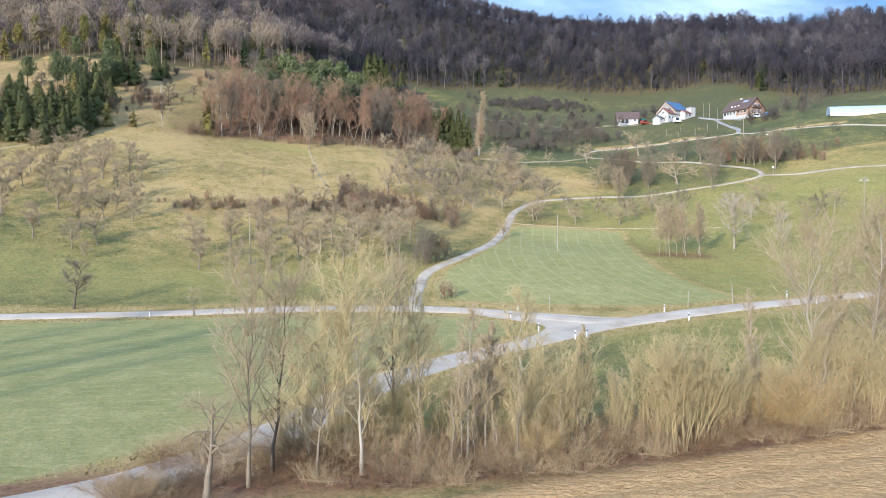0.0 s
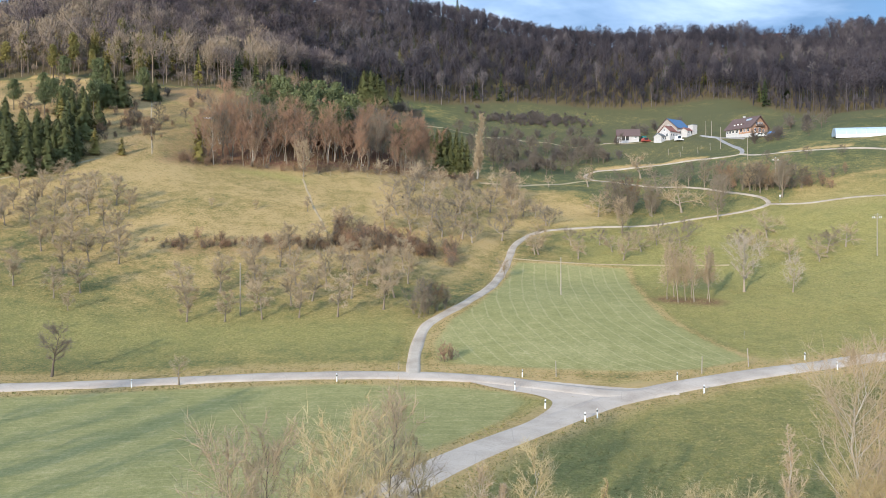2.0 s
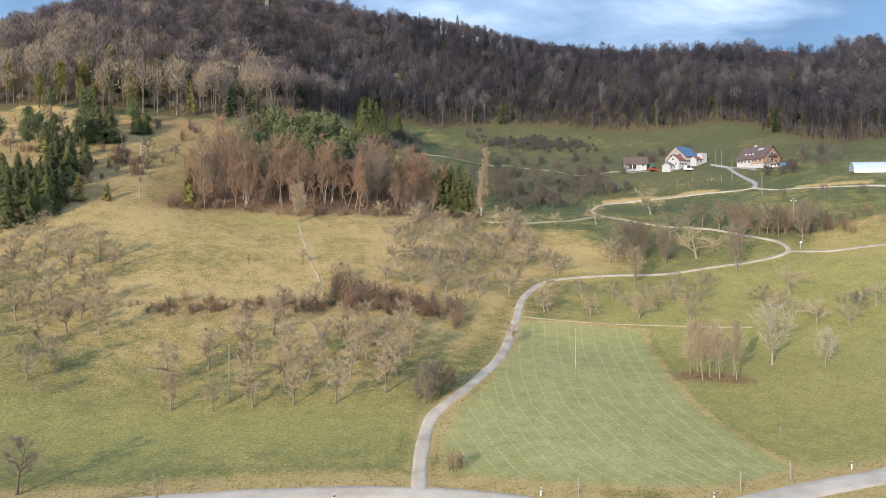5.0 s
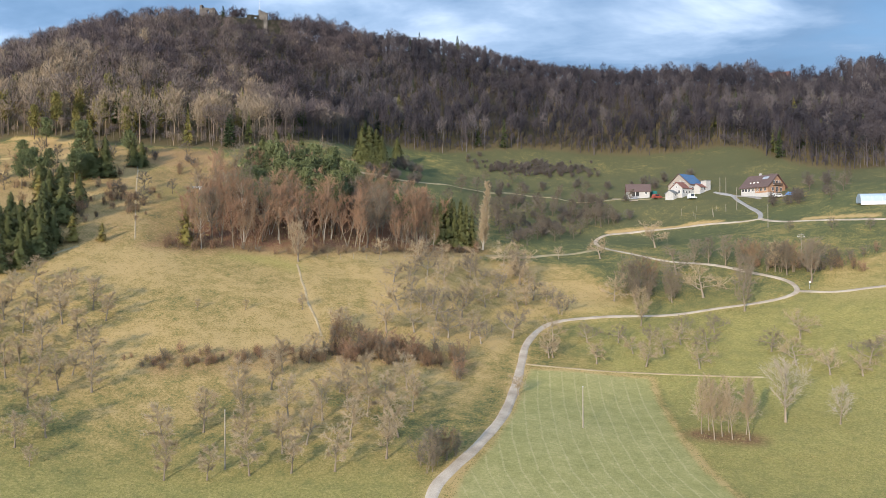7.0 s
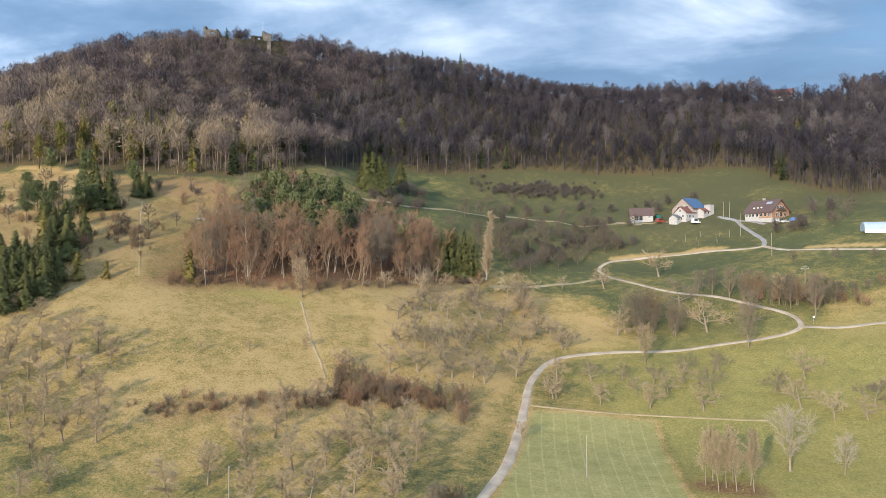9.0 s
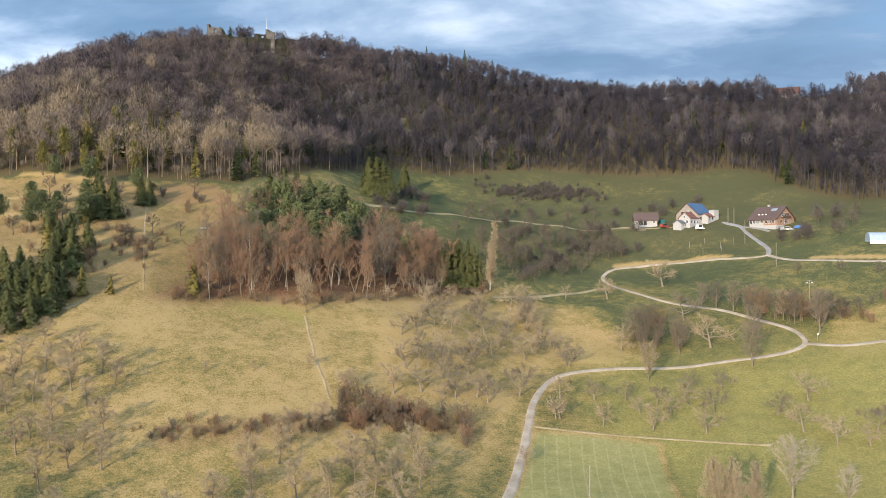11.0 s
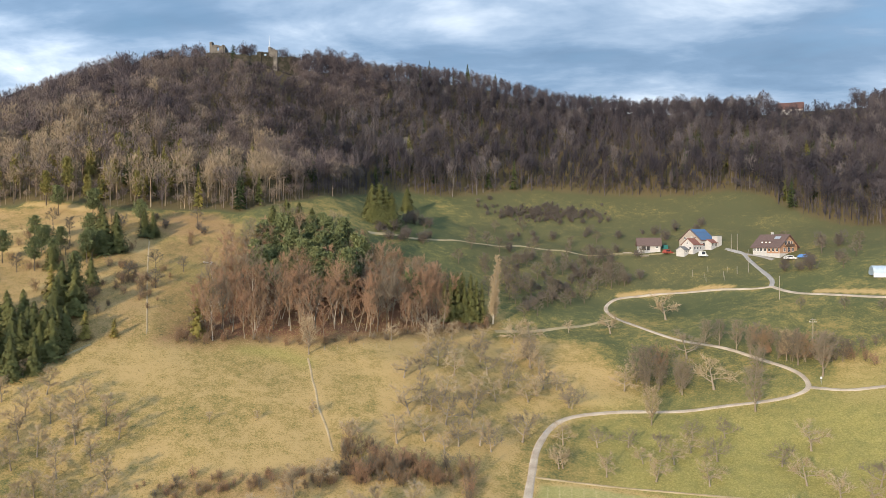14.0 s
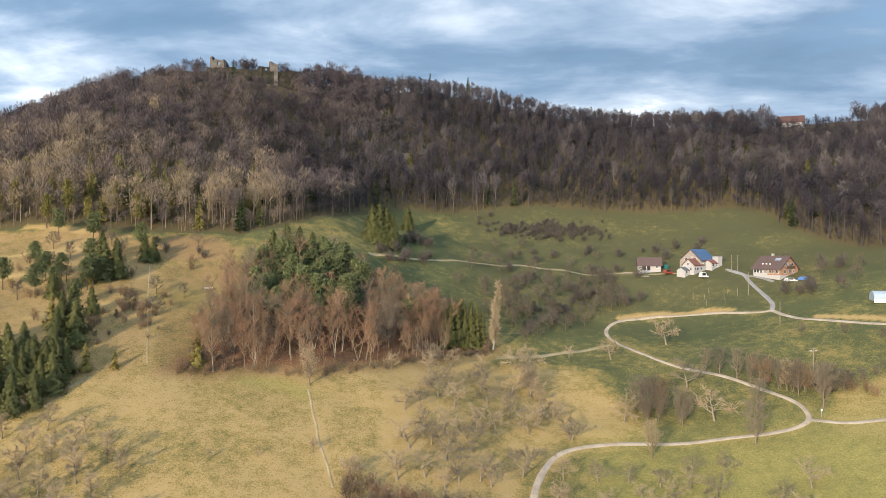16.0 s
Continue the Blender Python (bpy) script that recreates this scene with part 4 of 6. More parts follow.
slender = [(needle_tree("spruce_tree", 115 + k, "slender olive-green spruce in a row beside the poplar", 15.0, 0.15, 0.04, NEEDLES, 56, 7, False, "row of slender spruces"), 15.0) for k in range(3)]
plant(slender, [(-3.0, 266.4, 12), (-0.8, 267.4, 14), (1.2, 268.6, 15), (3.0, 269.6, 14.2), (4.8, 270.4, 15.2), (6.6, 271.4, 14), (8.4, 272.4, 12.5), (0.2, 271, 13.5), (2.4, 272.4, 14.5), (5.0, 273.8, 14)], 17, 0.03)
plant([(bare_tree("woodland_tree", 95, BEECH, BARK, TWIG_WOOD, "trees of the middle wood", h=12.0, r=0.14, clear=0.15, spread=0.26, limbs=20, subs=9, twigs=12, rise=1.5, shape="round", thin=1.5, limb=0.7), 12.0)], [(-5.0, 264.5, 11.5), (-7.0, 263.4, 10.5), (-8.6, 265, 12), (-4.0, 267.5, 12.5)], 18)
plant(larches, [(-82.2, 221.8, 4.7), (-64.6, 229.6, 9.5), (-88.1, 219.5, 7), (-104, 236, 9), (-106, 262, 8)], 16, 0.02)

# -- poplar
poplar = bare_tree("poplar_tree", 140, "tall narrow bare poplar with pale upright twigs", BARK_PALE, TWIG_POPLAR, h=20.0, r=0.26, clear=0.05, spread=0.22, limbs=80, subs=11, twigs=24, rise=2.6, shape="column", thin=3.0)
stand(poplar, 11.6, 273.5)


# -- far woods: countless trees in one sheet each
def far_tree(rng, h, twigs=300, cone=False, wide=1.0):
    """One distant tree as loose triangles: stem, limbs and many twigs."""
    tri = []

    def sliver(p, q, w):
        s = unit(np.cross(q - p, rng.normal(size=3))) * w
        tri.append((p - s, p + s, q))

    top = np.array([rng.normal() * 0.4, rng.normal() * 0.4, h])
    foot = np.array([0, 0, -1.0])
    for a in (0, 2.1, 4.2):
        s = np.array([math.cos(a), math.sin(a), 0]) * h * 0.012
        s2 = np.array([math.cos(a + 2.1), math.sin(a + 2.1), 0]) * h * 0.012
        tri.append((foot + s, foot + s2, top))
    if cone:
        for _ in range(twigs):
            u = rng.random() ** 0.8
            az = rng.uniform(0, 6.28)
            L = h * 0.2 * (1 - u) + 0.25
            d = np.array([math.cos(az), math.sin(az), -0.25])
            p = np.array([0, 0, h * (0.06 + 0.94 * u)])
            sliver(p + d * L * 0.2 + np.array([0, 0, 0.25]), p + d * L, 0.45 * (1.2 - u))
        return np.array(tri)
    # limbs fan upwards from the stem into a few domed masses of short twigs
    lobes = [(np.array([0, 0, 0.70 * h]), 0.16 * h * wide, 0.29 * h)]
    for _ in range(4):
        az, u, r = rng.uniform(0, 6.28), rng.uniform(0.54, 0.78), rng.uniform(0.09, 0.14) * h * wide
        q = np.array([math.cos(az) * r, math.sin(az) * r, u * h])
        sliver(np.array([0, 0, (u - 0.22) * h]), q, h * 0.009)
        lobes.append((q, rng.uniform(0.09, 0.13) * h * wide, rng.uniform(0.12, 0.19) * h))
    share = (twigs - 10) // (len(lobes) + 1)
    for k, (m, rx, rz) in enumerate(lobes):
        for _ in range(share * (2 if k == 0 else 1)):
            e = unit(rng.normal(size=3) + np.array([0, 0, 0.25]))
            c = m + e * np.array([rx, rx, rz]) * rng.uniform(0.45, 1.0) ** 0.5
            d = unit(e * 0.55 + rng.normal(size=3) * 0.35 + np.array([0, 0, 0.55]))
            side = np.cross(d, e + rng.normal(size=3) * 0.45)
            side = unit(side) * h * rng.uniform(0.0042, 0.008)
            tri.append((c - side, c + side, c + d * h * rng.uniform(0.05, 0.10)))
    return np.array(tri)


def woods(name, spots, protos, mat, label, seed, tones=None, bark=0.0):
    """Joins many distant trees into one sheet; each keeps its tone."""
    rng = np.random.default_rng(seed)
    vs, ts = [], []
    for k, (x, y, h) in enumerate(spots):
        p = protos[rng.integers(len(protos))] * h
        a = rng.uniform(0, 6.28)
        c, s = math.cos(a), math.sin(a)
        wide = rng.uniform(0.85, 1.25)
        q = np.empty_like(p)
        q[..., 0] = (p[..., 0] * c - p[..., 1] * s) * wide + x
        q[..., 1] = (p[..., 0] * s + p[..., 1] * c) * wide + y
        q[..., 2] = p[..., 2] + land(x, y)
        vs.append(q.reshape(-1, 3))
        t = float(np.clip(0.5 + 0.22 * rng.normal(), 0.03, 0.97)) if tones is None else tones[k]
        tone = np.full(len(vs[-1]), t, np.float32)
        tone[:9] += bark
        ts.append(tone)
    v = np.concatenate(vs)
    me = mesh_from(name, v, np.arange(len(v)).reshape(-1, 3), mat)
    me.attributes.new("tone", "FLOAT", "POINT").data.foreach_set("value", np.concatenate(ts))
    return tagged(new(name, me), label, "woods", kind="stuff")


prng = np.random.default_rng(5)
BARE = [far_tree(prng, 15.0, 360) / 15.0 for _ in range(8)]
TALL = [far_tree(prng, 15.0, 330, wide=0.68) / 15.0 for _ in range(8)]
CONES = [far_tree(prng, 13.0, 170, True) / 13.0 for _ in range(3)]
bare_spots, bare_tones, cone_spots, cone_tones = [], [], [], []
frng = random.Random(77)
VISIBLE = [(-300, 285), *FAR_WOOD[1:-3], (300, 292), (300, 540), (-300, 540)]
for (a, b) in scatter(VISIBLE, 4.6, 31, 0.45):
    if abs(a) > 0.62 * b + 12 or (b > 480 and land(a, b) < land(a, 480.0) - 16):
        continue
    pt = noise.noise(Vector((a * 0.02, b * 0.02, 3.0)))
    if (176 < a < 226 and 462 < b < 520) or (-170 < a < -72 and b > 470):
        continue
    if 170 < a < 300 and b > 500:
        continue
    if -156 < a < -78 and 437 < b < 452:
        continue
    green = frng.random() < (0.015 if b > 462 or (b > 385 and a < -50) else 0.06 + 0.25 * max(0.0, pt) + (0.12 if -140 < a < -80 and b < 340 else 0))
    if green:
        cone_spots.append((a, b, frng.uniform(9, 14)))
        # western conifers are yellower: sunlight put into their tone
        cone_tones.append(min(0.95, max(0.03, frng.gauss(0.4 + (0.4 if a < -80 and b < 335 else 0), 0.2))))
    else:
        bare_spots.append((a, b, frng.uniform(11.5, 17.5) * (0.62 if b > 492 else 0.3 if b > 424 and -156 < a < -80 else 0.5 if b > 411 and -164 < a < -76 else 1.0)))
        # tone drops eastwards for cloud shade and rises for sunlight on the western fringe
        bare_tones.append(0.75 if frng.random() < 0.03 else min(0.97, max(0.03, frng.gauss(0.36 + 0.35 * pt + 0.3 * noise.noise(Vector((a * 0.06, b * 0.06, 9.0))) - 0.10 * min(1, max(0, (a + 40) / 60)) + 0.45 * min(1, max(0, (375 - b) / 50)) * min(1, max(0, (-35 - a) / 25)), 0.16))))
for (a, b) in scatter([(-66, 466), (300, 470), (300, 512), (-66, 512)], 6.0, 35, 0.45):
    if not (176 < a < 226) and not (a > 170 and b > 500):
        bare_spots.append((a, b, frng.uniform(7, 12)))
        bare_tones.append(min(0.97, max(0.03, frng.gauss(0.36, 0.15))))
for k in range(34):
    a = frng.choice((frng.uniform(-168, -128), frng.uniform(-112, -101), frng.uniform(-88, -68)))
    bare_spots.append((a, frng.uniform(450, 454), frng.uniform(11, 15) if a < -124 else frng.uniform(10, 13)))
    bare_tones.append(frng.uniform(0.1, 0.35))
for k in range(16):
    bare_spots.append((frng.uniform(-99, -84), frng.uniform(436, 443), frng.uniform(3, 4.6)))
    bare_tones.append(frng.uniform(0.05, 0.3))
for k in range(22):
    bare_spots.append((frng.uniform(-152, -80), frng.uniform(441, 444), frng.uniform(2.5, 4)))
    bare_tones.append(frng.uniform(0.02, 0.25))
for k in range(90):
    bare_spots.append((frng.uniform(206, 300), frng.uniform(500, 513), frng.uniform(2.5, 5.5)))
    bare_tones.append(frng.uniform(0.15, 0.4))
for k in range(60):
    bare_spots.append((frng.uniform(174, 228), frng.uniform(466, 503), frng.uniform(2.0, 4.0)))
    bare_tones.append(frng.uniform(0.2, 0.5))
for k in range(9):
    cone_spots.append((frng.uniform(-212, -188), frng.uniform(436, 452), frng.uniform(8, 11)))
    cone_tones.append(frng.uniform(0.05, 0.25))
rim = scatter(VISIBLE, 2.7, 41, 0.45)
rim_d = near(FAR_WOOD, np.array([p[0] for p in rim]), np.array([p[1] for p in rim]))
for (a, b), d in zip(rim, rim_d):
    if d < 8.5 and abs(a) < 0.6 * b and b < 430:
        bare_spots.append((a, b, frng.uniform(2.5, 7)))
        # western rim trees are paler: sunlight put into their tone
        bare_tones.append(frng.uniform(0.25, 0.6) + (0.25 if a < -55 else 0))
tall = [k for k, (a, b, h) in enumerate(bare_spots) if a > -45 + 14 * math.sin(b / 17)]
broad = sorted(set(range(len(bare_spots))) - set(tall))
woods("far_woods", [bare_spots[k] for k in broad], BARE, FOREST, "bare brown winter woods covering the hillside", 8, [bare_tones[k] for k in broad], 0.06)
# the eastern trees take the colours darkened for cloud shade
woods("slope_woods", [bare_spots[k] for k in tall], TALL, FOREST_SHADED, "woods of tall slim bare trees, greyed and darkened in colour as under cloud", 10, [bare_tones[k] for k in tall], 0.16)
woods("far_conifers", cone_spots, CONES, FOREST_GREEN, "dark conifers scattered through the hillside woods", 9, cone_tones)


# ---- shrubs and the hedge in front ----
def shrub(name, seed, label, h, spread, stems, twigs, mat, thin=1.0, leaves=None, group="", arch=0.25, category="shrub", fine_w=0.5, base=0.3, wander=0.0, open_twigs=0.5):
    """Many stems from one stool that lean out and fork into twigs."""
    rng = np.random.default_rng(seed)
    fine, small, leaf = [], [], []
    for _ in range(stems):
        az, out = rng.uniform(0, 6.28), rng.uniform(0.05, 1.0)
        d = unit(np.array([math.cos(az) * out * spread / h, math.sin(az) * out * spread / h, 1.0]))
        p = np.array([math.cos(az), math.sin(az), 0]) * out * spread * base + np.array([0, 0, -0.15])
        d = unit(d + np.array([rng.normal(), rng.normal(), 0]) * wander)
        L = h * rng.uniform(0.55, 1.08)
        if base > 0.4:
            # runners along the ground tie the stems together
            fine.append((np.array([0, 0, 0.02]), p + np.array([0, 0, 0.17]), 0.012, 0.012))
        r = 0.011 * h ** 0.7 * thin * rng.uniform(0.6, 1.3)
        for j in range(4):
            q = p + d * L / 4
            fine.append((p, q, r * (1 - 0.2 * j), r * (0.8 - 0.2 * j)))
            for _ in range(twigs if j else twigs // 2):
                s0 = p + (q - p) * rng.random()
                e = unit(d + rng.normal(size=3) * open_twigs)
                l2 = h * rng.uniform(0.1, 0.3)
                small.append((s0, s0 + e * l2, r * fine_w))
                if leaves and rng.random() < leaves[1]:
                    c = s0 + e * l2 * rng.uniform(0.3, 1)
                    a, b = rng.normal(size=3) * leaves[2], rng.normal(size=3) * leaves[2]
                    leaf.append((c - a, c + a * 0.6 + b, c + a * 0.6 - b))
            p = q
            d = unit(d + rng.normal(size=3) * 0.14 + np.array([math.cos(az), math.sin(az), -0.3]) * arch * 0.5)
    root = thing(name, label, category, group)
    v, f = tubes(fine, 4)
    under("stool", mesh_from("stool", v, f, mat, True), root)
    s = slivers(rng, small)
    under("crown", mesh_from("crown", s, np.arange(len(s)).reshape(-1, 3), mat), root)
    if leaf:
        tv = np.array(leaf).reshape(-1, 3)
        under("foliage", mesh_from("foliage", tv, np.arange(len(tv)).reshape(-1, 3), leaves[0]), root, "withered golden leaves")
    return root


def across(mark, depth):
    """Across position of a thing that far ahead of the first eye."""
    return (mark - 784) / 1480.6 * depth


# the line of trees between the ploughed field and the road
hedge_kw = dict(clear=0.2, limbs=34, subs=11, twigs=9, thin=1.3, limb=0.42)
HEDGE = [
    ("slender bare tree with fine reddish twigs", 440, 47, 11.2, BARK, TWIG, dict(spread=0.4, rise=1.3, shape="round", limbs=24)),
    ("slender bare tree with a dark trunk", 481, 49.5, 11.0, BARK_DARK, TWIG, dict(spread=0.36, rise=1.2, shape="round", limbs=24)),
    ("bare hedge tree with yellowish twigs", 560, 48.5, 8.6, BARK, TWIG_GOLD, dict(spread=0.48, rise=1.1, shape="round")),
    ("bare hedge tree with yellowish twigs", 640, 48.8, 11.2, BARK_PALE, TWIG_GOLD, dict(spread=0.42, rise=1.3, shape="round")),
    ("slender bare tree with a dark trunk", 692, 57, 10.5, BARK_DARK, TWIG, dict(spread=0.36, rise=1.3, shape="round")),
    ("bare hedge tree with yellowish twigs", 742, 51, 10.6, BARK, TWIG_GOLD, dict(spread=0.32, rise=1.5, shape="tall")),
    ("forked pale-barked bare tree in the hedge", 826, 51, 8.8, BARK_PALE, TWIG, dict(spread=0.26, rise=1.5, shape="vase")),
    ("slim pale-barked bare tree in the hedge", 858, 52, 8.0, BARK_PALE, TWIG, dict(spread=0.32, rise=1.5, shape="tall")),
    ("slim pale-barked bare tree in the hedge", 872, 53, 7.6, BARK_PALE, TWIG, dict(spread=0.32, rise=1.5, shape="tall")),
    ("crooked pale bare tree leaning out of the hedge", 930, 52, 9.4, BARK_PALE, TWIG_GOLD, dict(spread=0.32, rise=1.1, shape="vase", lean=0.18)),
    ("slim bare sapling in the hedge", 1042, 54, 7.6, BARK, TWIG_GOLD, dict(spread=0.22, rise=2.2, shape="tall")),
    ("slim pale-barked bare tree in the hedge", 1338, 58, 9.2, BARK_PALE, TWIG, dict(spread=0.22, rise=2.2, shape="tall")),
    ("tall pale-barked bare tree in the hedge", 1432, 61, 12.5, BARK_PALE, TWIG, dict(spread=0.42, rise=1.3, shape="round")),
    ("tall pale-barked bare tree in the hedge", 1470, 63, 10.5, BARK_PALE, TWIG_GOLD, dict(spread=0.26, rise=1.8, shape="tall")),
    ("tall pale-barked bare tree in the hedge", 1535, 61, 14.0, BARK_PALE, TWIG, dict(spread=0.34, rise=1.3, shape="round")),
    ("tall pale-barked bare tree in the hedge", 1566, 63, 13.0, BARK_PALE, TWIG, dict(spread=0.3, rise=1.6, shape="round")),
    ("tall pale-barked bare tree in the hedge", 1610, 62, 12.0, BARK_PALE, TWIG, dict(spread=0.3, rise=1.6, shape="round")),
]
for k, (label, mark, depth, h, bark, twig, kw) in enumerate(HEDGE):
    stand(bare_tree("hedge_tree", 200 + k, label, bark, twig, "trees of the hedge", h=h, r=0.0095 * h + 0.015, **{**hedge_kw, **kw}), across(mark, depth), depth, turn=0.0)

saplings = [(bare_tree("hedge_sapling", 230 + k, "slim bare sapling with fine upright twigs", (BARK_PALE, BARK, BARK_PALE)[k], (TWIG_STRAW, TWIG_GOLD, TWIG)[k], "hedge saplings", h=6.0, r=0.045, clear=0.3, spread=0.2, limbs=20, subs=7, twigs=8, rise=1.9, shape="tall", thin=1.0, lean=0.1), 6.0) for k in range(3)]
rng_s = random.Random(19)
sapling_spots = []
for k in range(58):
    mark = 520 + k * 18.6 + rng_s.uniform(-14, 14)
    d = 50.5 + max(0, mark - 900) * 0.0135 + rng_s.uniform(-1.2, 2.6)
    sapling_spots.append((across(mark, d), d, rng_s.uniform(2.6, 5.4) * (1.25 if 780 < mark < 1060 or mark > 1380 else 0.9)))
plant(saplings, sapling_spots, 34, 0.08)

# pollarded old tree beside the road
pollard = bare_tree("pollard_tree", 240, "old pollarded tree with a thick trunk and drooping twigs", BARK, TWIG, h=5.2, r=0.24, clear=0.38, spread=0.62, limbs=12, subs=20, twigs=16, rise=0.9, droop=0.2, lean=0.14, shape="round", thin=0.45, limb=0.75, gnarl=0.6)
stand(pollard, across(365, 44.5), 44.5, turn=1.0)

willow = [(bare_tree("willow_shrub", 250 + k, "many-stemmed yellow-green willow shrub in the hedge", TWIG_GOLD, TWIG_GOLD, "hedge shrubs", h=6.5, r=0.055, clear=0.2, spread=0.33, limbs=11, subs=8, twigs=9, rise=1.5, shape="round", stems=12, thin=0.62), 6.5) for k in range(4)]
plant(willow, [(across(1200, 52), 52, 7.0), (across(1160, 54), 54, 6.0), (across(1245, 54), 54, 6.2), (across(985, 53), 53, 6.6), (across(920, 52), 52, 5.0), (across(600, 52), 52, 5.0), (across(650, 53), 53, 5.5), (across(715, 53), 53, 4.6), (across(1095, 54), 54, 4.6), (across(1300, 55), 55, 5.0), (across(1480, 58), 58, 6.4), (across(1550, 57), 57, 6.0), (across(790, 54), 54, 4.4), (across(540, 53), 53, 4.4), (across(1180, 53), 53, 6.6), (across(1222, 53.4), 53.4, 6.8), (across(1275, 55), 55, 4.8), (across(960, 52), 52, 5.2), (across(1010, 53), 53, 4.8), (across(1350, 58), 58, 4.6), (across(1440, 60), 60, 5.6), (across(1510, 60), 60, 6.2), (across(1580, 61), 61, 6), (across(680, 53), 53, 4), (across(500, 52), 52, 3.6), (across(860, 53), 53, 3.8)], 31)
bramble = [(shrub("bramble_bush", 260 + k, "low tangle of dry brown stems and brambles under the hedge", 2.4, 1.6, 70, 12, (TWIG_STRAW, TWIG_RED, TWIG_BRAMBLE, TWIG_STRAW)[k % 4], 0.42, None, "brambles", (0.1, 0.5, 0.8, 0.3)[k % 4], fine_w=0.45, base=1.0, wander=0.3, open_twigs=0.7), 2.2) for k in range(4)]
rng_h = random.Random(9)
bramble_spots = []
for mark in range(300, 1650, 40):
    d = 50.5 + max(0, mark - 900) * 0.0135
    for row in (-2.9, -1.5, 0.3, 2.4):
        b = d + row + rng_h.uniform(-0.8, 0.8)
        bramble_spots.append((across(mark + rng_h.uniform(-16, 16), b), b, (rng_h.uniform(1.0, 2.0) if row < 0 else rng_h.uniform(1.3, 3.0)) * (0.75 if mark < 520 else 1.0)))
for k in range(26):
    b = rng_h.uniform(42.5, 47)
    bramble_spots.append((-(b - 28) * 0.95 + rng_h.uniform(-1.2, 3.0), b, rng_h.uniform(0.7, 1.6)))
plant(bramble, bramble_spots, 33)
golden = shrub("beech_shrub", 270, "bush still holding golden withered leaves", 5.0, 1.7, 60, 120, TWIG_GOLD, 0.5, (LEAF_DRY, 0.97, 0.024), "", 0.35, fine_w=0.25, base=0.6, wander=0.3, open_twigs=0.8)
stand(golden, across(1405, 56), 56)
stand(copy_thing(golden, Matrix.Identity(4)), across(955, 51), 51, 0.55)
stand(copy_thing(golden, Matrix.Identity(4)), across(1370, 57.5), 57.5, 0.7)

# roadside trees beyond the edge of view, known by their long shadows
road_trees = [(bare_tree("roadside_tree", 280 + k, "tall bare tree beside the country road", h=13, r=0.22, clear=0.25, spread=0.3, limbs=22, subs=9, twigs=14, rise=1.0, group="roadside trees", thin=1.8), 13.0) for k in range(2)]
plant(road_trees, [(-47, 62, 13), (-52, 57, 14), (-44, 52, 11), (-57, 63, 12), (-62, 72, 13)], 35)

stand(bare_tree("verge_tree", 289, "dark dense-crowned old fruit tree above the side road", BARK_DARK, TWIG_DARK_FRUIT, h=5.9, r=0.19, clear=0.3, spread=0.42, limbs=18, subs=12, twigs=13, rise=0.6, droop=0.05, shape="round", thin=1.3, limb=0.6, gnarl=0.3), -50.7, 114.9)

# small tree by the side road and the thicket by the track
stand(bare_tree("crooked_tree", 290, "small crooked bare tree on the road verge", h=3.2, r=0.13, clear=0.35, spread=0.5, limbs=10, subs=7, twigs=9, rise=0.5, lean=0.12), -33.2, 111.5)
thicket = [(bare_tree("thicket_bush", 300 + k, "dense brown thicket of bare shrubs", BARK_DARK, (TWIG_WOOD, TWIG_RED, TWIG_DARK_FRUIT, TWIG_RED)[k % 4], "thickets", h=3.4, r=0.05, clear=0.06, spread=0.42, limbs=9, subs=6, twigs=12, rise=0.8, shape="dome", stems=6, thin=1.3), 3.4) for k in range(4)]
THICKET = [(0.2, 120.8, 2.6), (1.2, 121.4, 2.2)]
for k in range(34):
    u = k / 33
    sx, sy = -53 + 55 * u, 174.5 + 17.5 * u ** 0.8
    big = 0.62 if u < 0.45 else 1.1
    THICKET.append((sx + rng_h.uniform(-2.5, 2.5), sy + rng_h.uniform(-2.6, 3), big * rng_h.uniform(1.8, 3.9)))
for k in range(46):
    u = k / 45
    THICKET.append((-58 + 38 * u + rng_h.uniform(-1.5, 1.5), 173.5 + 12 * u + rng_h.uniform(-2.2, 2.2), rng_h.uniform(0.9, 2.2)))
for k in range(40):
    THICKET.append((rng_h.uniform(-24, 3), rng_h.uniform(183, 194), rng_h.uniform(2.6, 4.6)))
for k in range(22):
    THICKET.append((-3 + 13 * k / 21 + rng_h.uniform(-0.5, 0.5), 261.5 + 8 * k / 21 + rng_h.uniform(-0.8, 0.8), rng_h.uniform(1.2, 2.2)))
SCRUB = []
for k in range(190):
    a = min(70, max(12, rng_h.gauss(42, 13)))
    SCRUB.append((a, 392 + 0.12 * a + rng_h.gauss(0, 4), rng_h.uniform(1.1, 2.7)))
for k in range(14):
    THICKET.append((82 + k * 1.7 + rng_h.uniform(-1, 1), 243 - k * 1.0 + rng_h.uniform(-2, 2), rng_h.uniform(2.2, 4.2)))
for k in range(12):
    THICKET.append((rng_h.uniform(-30, -4), rng_h.uniform(314, 336), rng_h.uniform(2.4, 4.6)))
for k in range(40):
    THICKET.append((rng_h.uniform(-98, -77), rng_h.uniform(226, 262), rng_h.uniform(1.3, 3.0)))
for k in range(26):
    u = k / 25
    THICKET.append((-68 + 76 * u + rng_h.uniform(-1.5, 1.5), float(np.interp(-68 + 76 * u, [-72, -50, -36, -22, -8, 11], [224.5, 232, 234, 241, 254, 272])) + rng_h.uniform(-1.5, 1.5), rng_h.uniform(1.6, 3.4)))
for k in range(30):
    THICKET.append((rng_h.uniform(-128, -78), rng_h.uniform(236, 298), rng_h.uniform(1.8, 4.2)))
